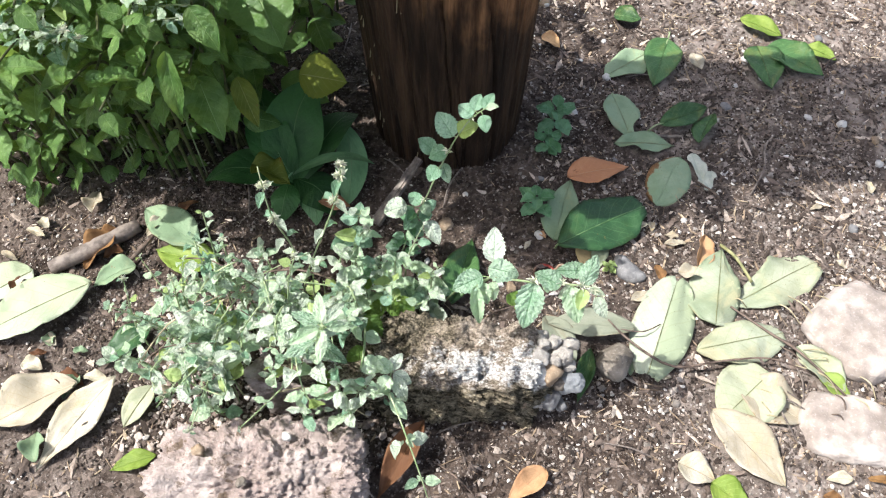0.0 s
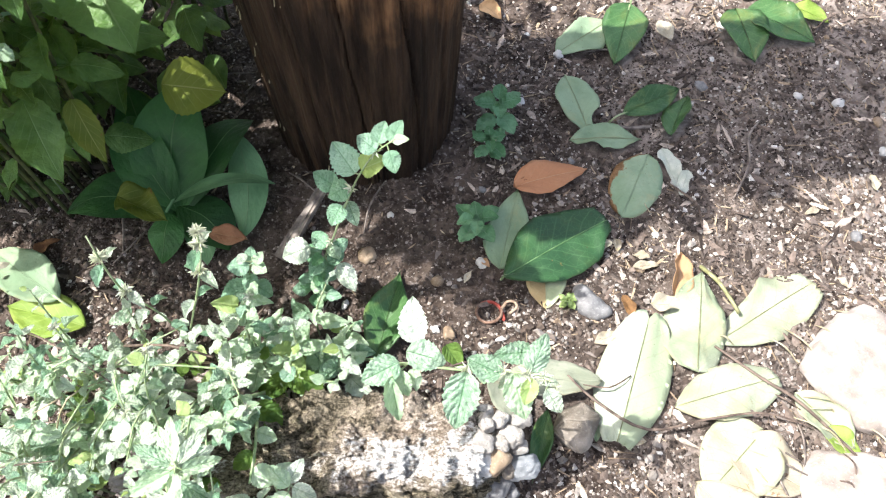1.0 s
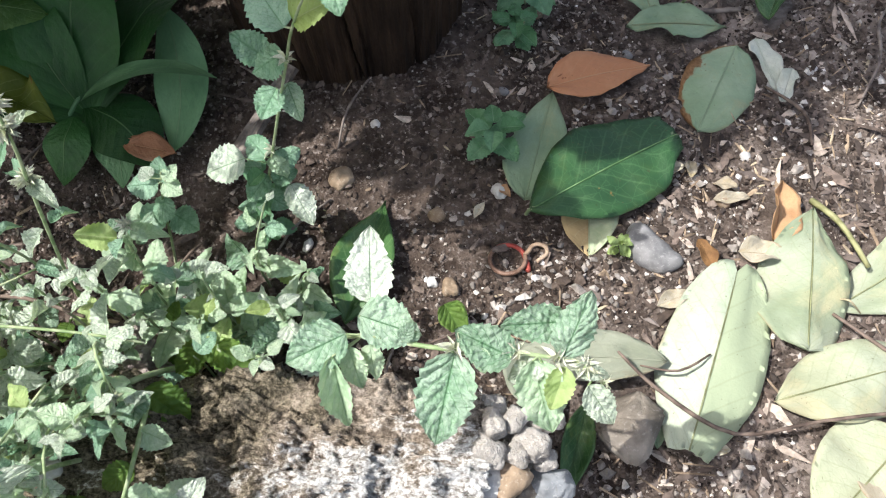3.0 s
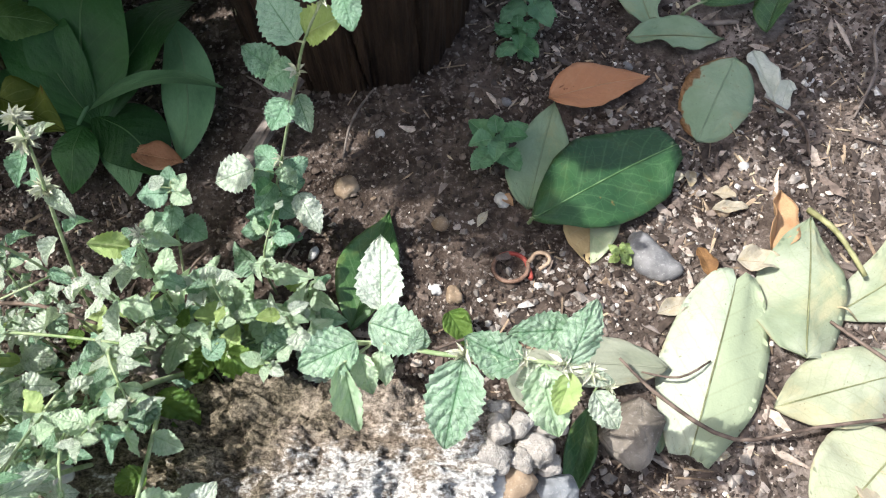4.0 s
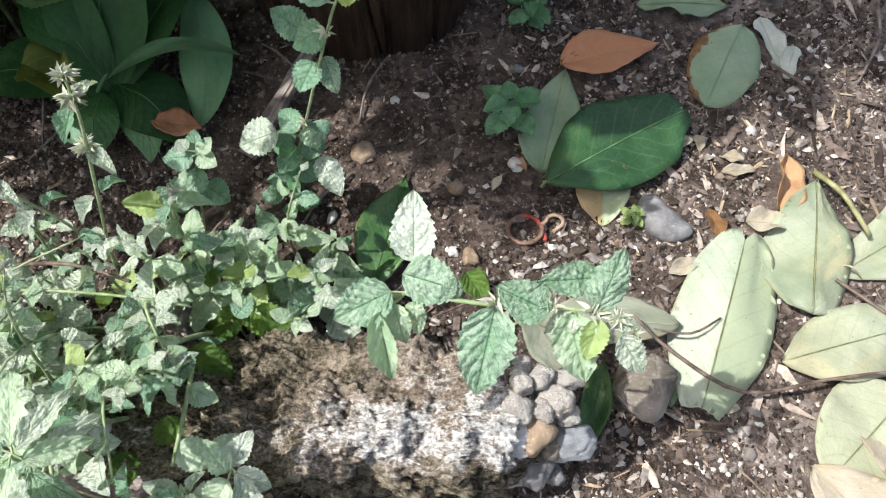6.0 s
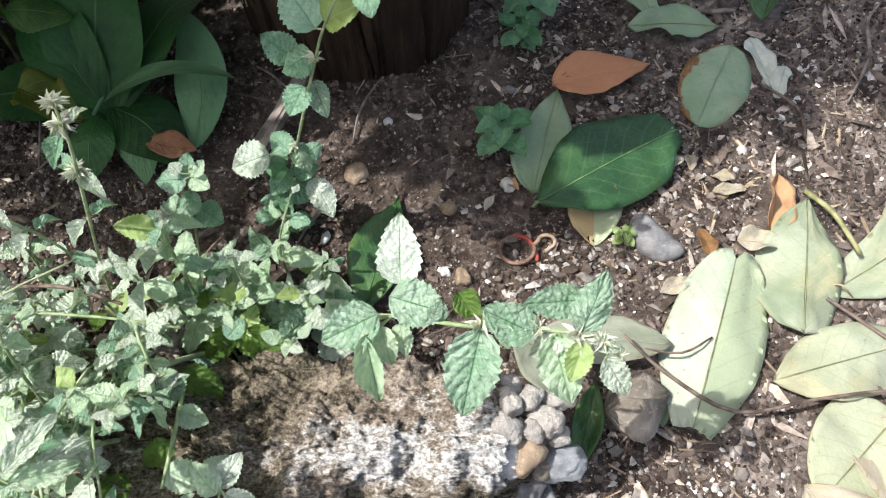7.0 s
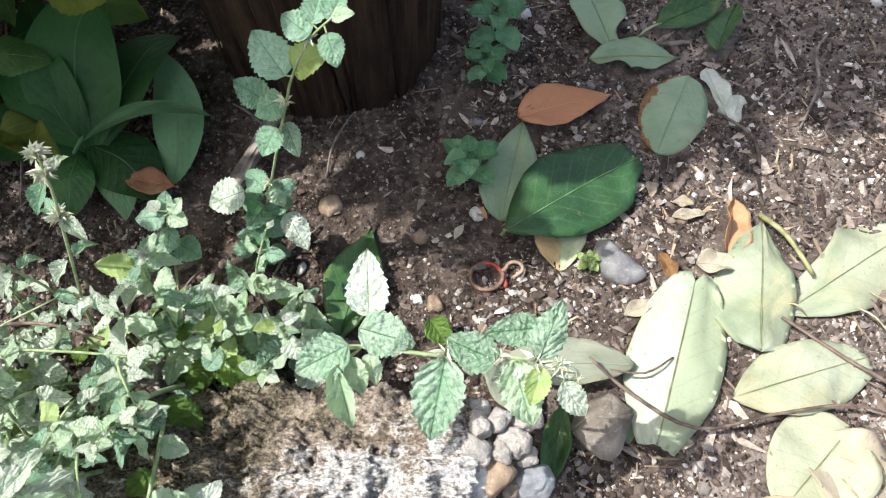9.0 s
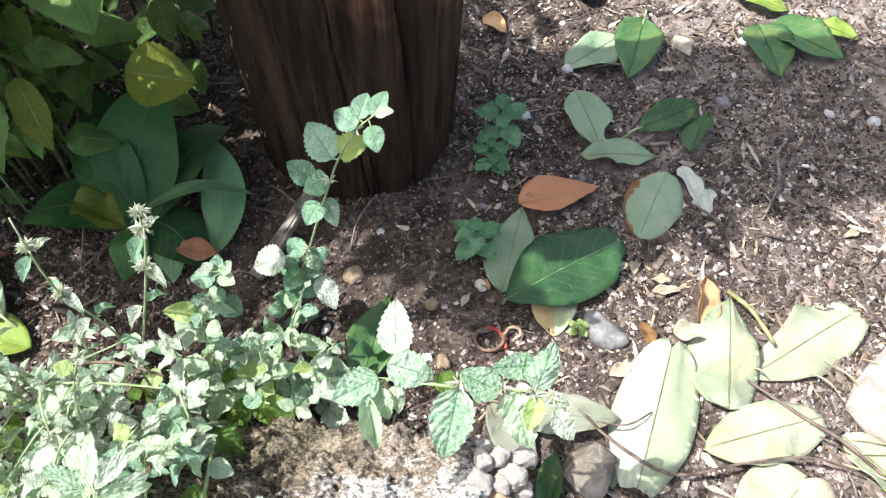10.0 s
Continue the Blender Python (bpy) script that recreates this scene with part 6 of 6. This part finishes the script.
def build_broad_plant():
    root = thing("broad_leaved_plant", (-0.20, 0.62, 0), "low dark green plant with broad glossy leaves and pale midribs", "plant")
    b = (-0.195, 0.622, 0.02)
    part("stem", tube([(-0.229, 0.597, 0.004), (-0.203, 0.628, 0.034), (-0.165, 0.670, 0.056), (-0.137, 0.702, 0.06)], [0.002, 0.0017, 0.0011], 6), BROAD_BACK, root, "pale fleshy leaf stalk")
    arched("leaf", root, [b, (-0.21, 0.67, 0.09), (-0.165, 0.72, 0.12)], 0.084, BROAD, side=(1, 0.1, 0.2))
    arched("leaf", root, [(-0.203, 0.630, 0.031), (-0.1285, 0.6225, 0.105), (-0.090, 0.641, 0.042)], 0.023, BROAD_BACK, "elliptic", side=(0.2, -1, 0.35), label="pale arching leaf")
    arched("leaf", root, [(-0.137, 0.702, 0.06), (-0.112, 0.656, 0.042), (-0.128, 0.594, 0.012)], 0.044, BROAD_BACK, "obovate", side=(1, 0.1, 0.1), label="pale hanging leaf")
    arched("leaf", root, [(-0.200, 0.630, 0.028), (-0.1515, 0.6055, 0.044), (-0.143, 0.581, 0.008)], 0.056, BROAD, side=(0.6, 0.8, 0.05))
    arched("leaf", root, [(-0.204, 0.618, 0.03), (-0.2045, 0.587, 0.0425), (-0.215, 0.570, 0.005)], 0.040, BROAD, side=(1, -0.3, 0))
    arched("leaf", root, [b, (-0.235, 0.66, 0.10), (-0.25, 0.72, 0.07)], 0.06, BROAD, side=(0.9, 0.3, 0.2))
    arched("leaf", root, [b, (-0.26, 0.64, 0.07), (-0.32, 0.63, 0.02)], 0.055, BROAD, side=(0.2, 1, 0.1))
    arched("leaf", root, [b, (-0.145, 0.68, 0.10), (-0.115, 0.715, 0.06)], 0.055, BROAD, side=(1, -0.3, 0.2))
    arched("leaf", root, [b, (-0.23, 0.69, 0.06), (-0.265, 0.78, 0.05)], 0.07, BROAD, side=(1, 0.3, 0.1))
    arched("leaf", root, [b, (-0.165, 0.60, 0.03), (-0.165, 0.563, 0.010)], 0.034, BROAD_BACK, side=(1, 0.2, 0))


build_broad_plant()

# ---------------------------------------------------------------- leafy shrub
BUSH_MESHES = [blade("bush_blade", "ovate", 0.62, 22, 3, (0.12, 0.3, -0.1)[k], 0.15 + 0.12 * k, 0.08, 11, 0.06, seed=20 + k, pucker=0.02, twist=(0.0, 0.4, -0.3)[k]) for k in range(3)]


def bush_leaf(parent, base, tip, width, material, k, up=(0, 0, 1), label=""):
    ln = (Vector(tip) - Vector(base)).length
    part("leaf", tinted(BUSH_MESHES[k % 3], material), None, parent, label, leaf_pose(base, tip, width / ln / 0.62, up))


def bush_stem(parent, points, rng, nodes, leaf, low=0.2, yellow=0.08, store=None):
    """A stem with pairs of leaves; with store, the leaves are gathered there for one joined mesh."""
    part("stem", tube(points, [0.0024, 0.002, 0.0012], 6), STEM_RED, parent)
    turn = rng.uniform(0, 3)
    for i in range(nodes):
        t = low + (1 - low) * i / max(nodes - 1, 1)
        p = along_line(points, t)
        turn += math.pi / 2 + rng.uniform(-0.3, 0.3)
        for sgn in (0, math.pi):
            d = Vector((math.cos(turn + sgn), math.sin(turn + sgn) - 0.15, rng.uniform(-0.55, 0.15))).normalized()
            s = leaf * rng.uniform(0.65, 1.15)
            foot = p + Vector((d.x, d.y, 0.2)) * s * 0.3
            mat = BUSH_YELLOW if rng.random() < yellow * (1.6 - t) else BUSH
            wide, k, up = s * rng.uniform(0.5, 0.66), rng.randrange(3), (rng.uniform(-0.6, 0.1), rng.uniform(-0.6, 0.1), 1)
            if store is None:
                bush_leaf(parent, foot, foot + d * s, wide, mat, k, up)
            else:
                store.append((k, leaf_pose(foot, foot + d * s, wide / s / 0.62, up)))


def joined_leaves(name, store, meshes, material, parent):
    verts, faces, tex = [], [], []
    for k, m in store:
        me = meshes[k]
        n0 = len(verts)
        verts += [m @ v.co for v in me.vertices]
        faces += [[i + n0 for i in q.vertices] for q in me.polygons]
        tex += [me.uv_layers[0].data[i].uv[:] for q in me.polygons for i in q.loop_indices]
    me = bpy.data.meshes.new(name)
    me.from_pydata(verts, [], faces)
    layer = me.uv_layers.new(name="UVMap")
    for i, uv in enumerate(tex):
        layer.data[i].uv = uv
    return tagged(part(name, smooth(me), material, parent), kind="stuff")


def build_bush():
    rng = random.Random(61)
    root = thing("shrub", (-0.38, 0.82, 0), "leafy green shrub with toothed leaves, some yellowing", "shrub")
    for i in range(25):
        x, y = rng.uniform(-0.62, -0.27), rng.uniform(0.66, 0.86)
        top = rng.uniform(0.22, 0.5)
        lx, ly = rng.uniform(-0.08, 0.05), rng.uniform(-0.14, -0.02)
        bush_stem(root, [(x, y, -0.01), (x + lx * 0.3, y + ly * 0.25, top * 0.4), (x + lx * 0.7, y + ly * 0.7, top * 0.8), (x + lx, y + ly, top)], rng, 8, rng.uniform(0.028, 0.048), 0.2)
    for b, t, w, mat in (((-0.17, 0.658, 0.19), (-0.113, 0.655, 0.18), 0.052, BUSH_YELLOW), ((-0.228, 0.605, 0.235), (-0.205, 0.562, 0.2), 0.026, BUSH_YELLOW),
                         ((-0.278, 0.62, 0.22), (-0.246, 0.552, 0.19), 0.045, BUSH), ((-0.225, 0.735, 0.27), (-0.185, 0.66, 0.23), 0.075, BUSH),
                         ((-0.225, 0.525, 0.40), (-0.20, 0.50, 0.37), 0.026, BUSH), ((-0.25, 0.50, 0.37), (-0.245, 0.465, 0.31), 0.02, BUSH)):
        bush_leaf(root, b, t, w, mat, 0, (0, -0.6, 1))
    rest = []
    for i in range(34):
        x, y = rng.uniform(-0.72, -0.16), rng.uniform(0.8, 1.2)
        # stems past y 1.0 rise unseen, added to block sky light
        top = rng.uniform(0.3, 0.62) if y < 1.0 else rng.uniform(0.5, 1.0)
        lx, ly = rng.uniform(-0.1, 0.06), rng.uniform(-0.2, -0.02)
        bush_stem(root, [(x, y, -0.01), (x + lx * 0.3, y + ly * 0.25, top * 0.4), (x + lx * 0.7, y + ly * 0.7, top * 0.8), (x + lx, y + ly, top)], rng, 8, rng.uniform(0.05, 0.075), 0.15, store=rest)
    # low and forward-leaning shoots at the shrub's edge
    for i in range(16):
        x, y = rng.uniform(-0.8, -0.26), rng.uniform(0.66, 0.8)
        top = rng.uniform(0.1, 0.3)
        bush_stem(root, [(x, y, -0.01), (x, y - 0.01, top * 0.5), (x + rng.uniform(-0.05, 0.05), y - rng.uniform(0.0, 0.06), top)], rng, 5, rng.uniform(0.03, 0.05), 0.2, store=rest)
    for i in range(9):
        x, y = rng.uniform(-0.7, -0.38), rng.uniform(0.63, 0.72)
        top = rng.uniform(0.05, 0.2)
        bush_stem(root, [(x, y, -0.01), (x, y - 0.01, top * 0.5), (x + rng.uniform(-0.04, 0.04), y - rng.uniform(0.0, 0.04), top)], rng, 5, rng.uniform(0.022, 0.04), 0.15, store=rest)
    for i in range(22):
        x, y = rng.uniform(-0.5, -0.28), rng.uniform(0.64, 0.74)
        ex, ey, top = x + rng.uniform(-0.02, 0.05), rng.uniform(0.49, 0.62), rng.uniform(0.26, 0.44)
        bush_stem(root, [(x, y, -0.01), (x, y - 0.02, top * 0.5), ((x + ex) / 2, (y + ey) / 2, top * 0.9), (ex, ey, top)], rng, 7, rng.uniform(0.026, 0.045), 0.35, store=rest)
    # unseen high shoots, added out of view to shade the soil before the post
    for i in range(26):
        x, y = rng.uniform(-0.6, -0.3), rng.uniform(0.84, 0.95)
        sx = rng.uniform(0.04, 0.5)
        ey, top = rng.uniform(min(0.55 + 0.4 * max(0.0, sx - 0.18), 0.67), 0.7), rng.uniform(0.52, 0.95)
        ex = min(sx - 0.62 * top, -0.05)
        bush_stem(root, [(x, y, -0.01), (x, y - 0.02, top * 0.6), (min((x + ex) / 2, -0.2), (y + ey) / 2, top * 1.05), (ex, ey, top)], rng, 7, 0.072, 0.84, store=rest)
    joined_leaves("foliage", rest, BUSH_MESHES, BUSH_FAR, root)


build_bush()
rng = random.Random(88)
for i in range(24):
    x, y = rng.uniform(-0.43, -0.24), rng.uniform(0.51, 0.64)
    top = rng.uniform(0.34, 0.45)
    balm_sprig("small-leaved pale green herb sprig among the shrub's shoots", [(x - 0.06, y + 0.14, 0.0), (x - 0.05, y + 0.11, top * 0.55), (x + rng.uniform(-0.03, 0.01), y + 0.03, top * 0.88), (x + rng.uniform(-0.03, 0.03), y - 0.02, top)],
               rng.uniform(0.014, 0.022), 6, 700 + i, 0.62, 0.4, 0.03, 1 if i % 3 == 0 else 0, "herb sprigs among the shrub")

# ---------------------------------------------------------------- crumbs and litter on the soil
def patchy(x, y):
    return min(1.0, max(0.08, 0.75 + 1.5 * noise.noise(Vector((x * 11, y * 11, 2.0))) + 0.6 * noise.noise(Vector((x * 37, y * 37, 5.0)))))


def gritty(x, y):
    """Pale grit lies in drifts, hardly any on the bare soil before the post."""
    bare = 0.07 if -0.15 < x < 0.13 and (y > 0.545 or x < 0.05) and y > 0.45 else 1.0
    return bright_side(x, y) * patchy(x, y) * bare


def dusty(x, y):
    """Grey grains are few before the post; the shade there is put into their spread."""
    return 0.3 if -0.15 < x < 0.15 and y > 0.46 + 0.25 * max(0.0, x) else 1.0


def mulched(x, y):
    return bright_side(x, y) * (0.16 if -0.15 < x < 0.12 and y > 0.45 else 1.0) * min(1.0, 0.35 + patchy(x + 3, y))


scatter("soil_crumbs", 19000, ICO_V, ICO_F, (0.002, 0.0065), (0.8, 1.4), CLOD, "dark brown soil crumbs", "soil", 1, flat=0.75, jag=0.4)
scatter("soil_clods", 290, ICO_V, ICO_F, (0.004, 0.009), (0.8, 1.3), CLOD, "lumps of dark soil", "soil", 2, flat=0.65, jag=0.5, area=(-0.3, 0.3, 0.42, 0.8))
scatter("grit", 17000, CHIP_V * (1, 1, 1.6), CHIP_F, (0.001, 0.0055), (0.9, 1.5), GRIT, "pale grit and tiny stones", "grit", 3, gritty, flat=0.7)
scatter("gravel", 620, CHIP_V * (1, 1, 1.5), CHIP_F, (0.003, 0.0085), (0.8, 1.7), GRAVEL, "pale gravel strewn between fallen leaves", "grit", 9, patchy, flat=0.6, jag=0.5, area=(0.1, 0.62, 0.2, 0.66))
scatter("rubble", 1100, ICO_V, ICO_F, (0.003, 0.009), (0.9, 1.5), RUBBLE, "pale crumbs of concrete and dry litter under herbs", "rubble", 12, flat=0.7, jag=0.5, area=(-0.36, -0.05, 0.26, 0.45))
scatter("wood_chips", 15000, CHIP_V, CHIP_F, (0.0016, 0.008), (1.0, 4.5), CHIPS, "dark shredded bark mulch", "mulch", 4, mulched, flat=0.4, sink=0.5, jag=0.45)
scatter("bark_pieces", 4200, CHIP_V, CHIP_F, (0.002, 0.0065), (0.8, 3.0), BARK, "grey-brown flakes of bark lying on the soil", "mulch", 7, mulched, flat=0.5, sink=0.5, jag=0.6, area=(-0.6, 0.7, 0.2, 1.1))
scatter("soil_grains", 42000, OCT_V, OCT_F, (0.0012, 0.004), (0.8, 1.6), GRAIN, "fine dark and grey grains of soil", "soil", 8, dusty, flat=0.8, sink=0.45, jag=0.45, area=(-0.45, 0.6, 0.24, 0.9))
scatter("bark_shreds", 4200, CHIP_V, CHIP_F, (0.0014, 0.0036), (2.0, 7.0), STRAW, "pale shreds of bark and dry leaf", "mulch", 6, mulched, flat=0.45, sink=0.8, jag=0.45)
scatter("dry_straw", 1400, BOX_V, BOX_F, (0.0007, 0.0013), (8.0, 26.0), STRAW, "dry straw and thin dead stalks", "straw", 5, mulched, flat=0.7, sink=2.5, jag=0.15)
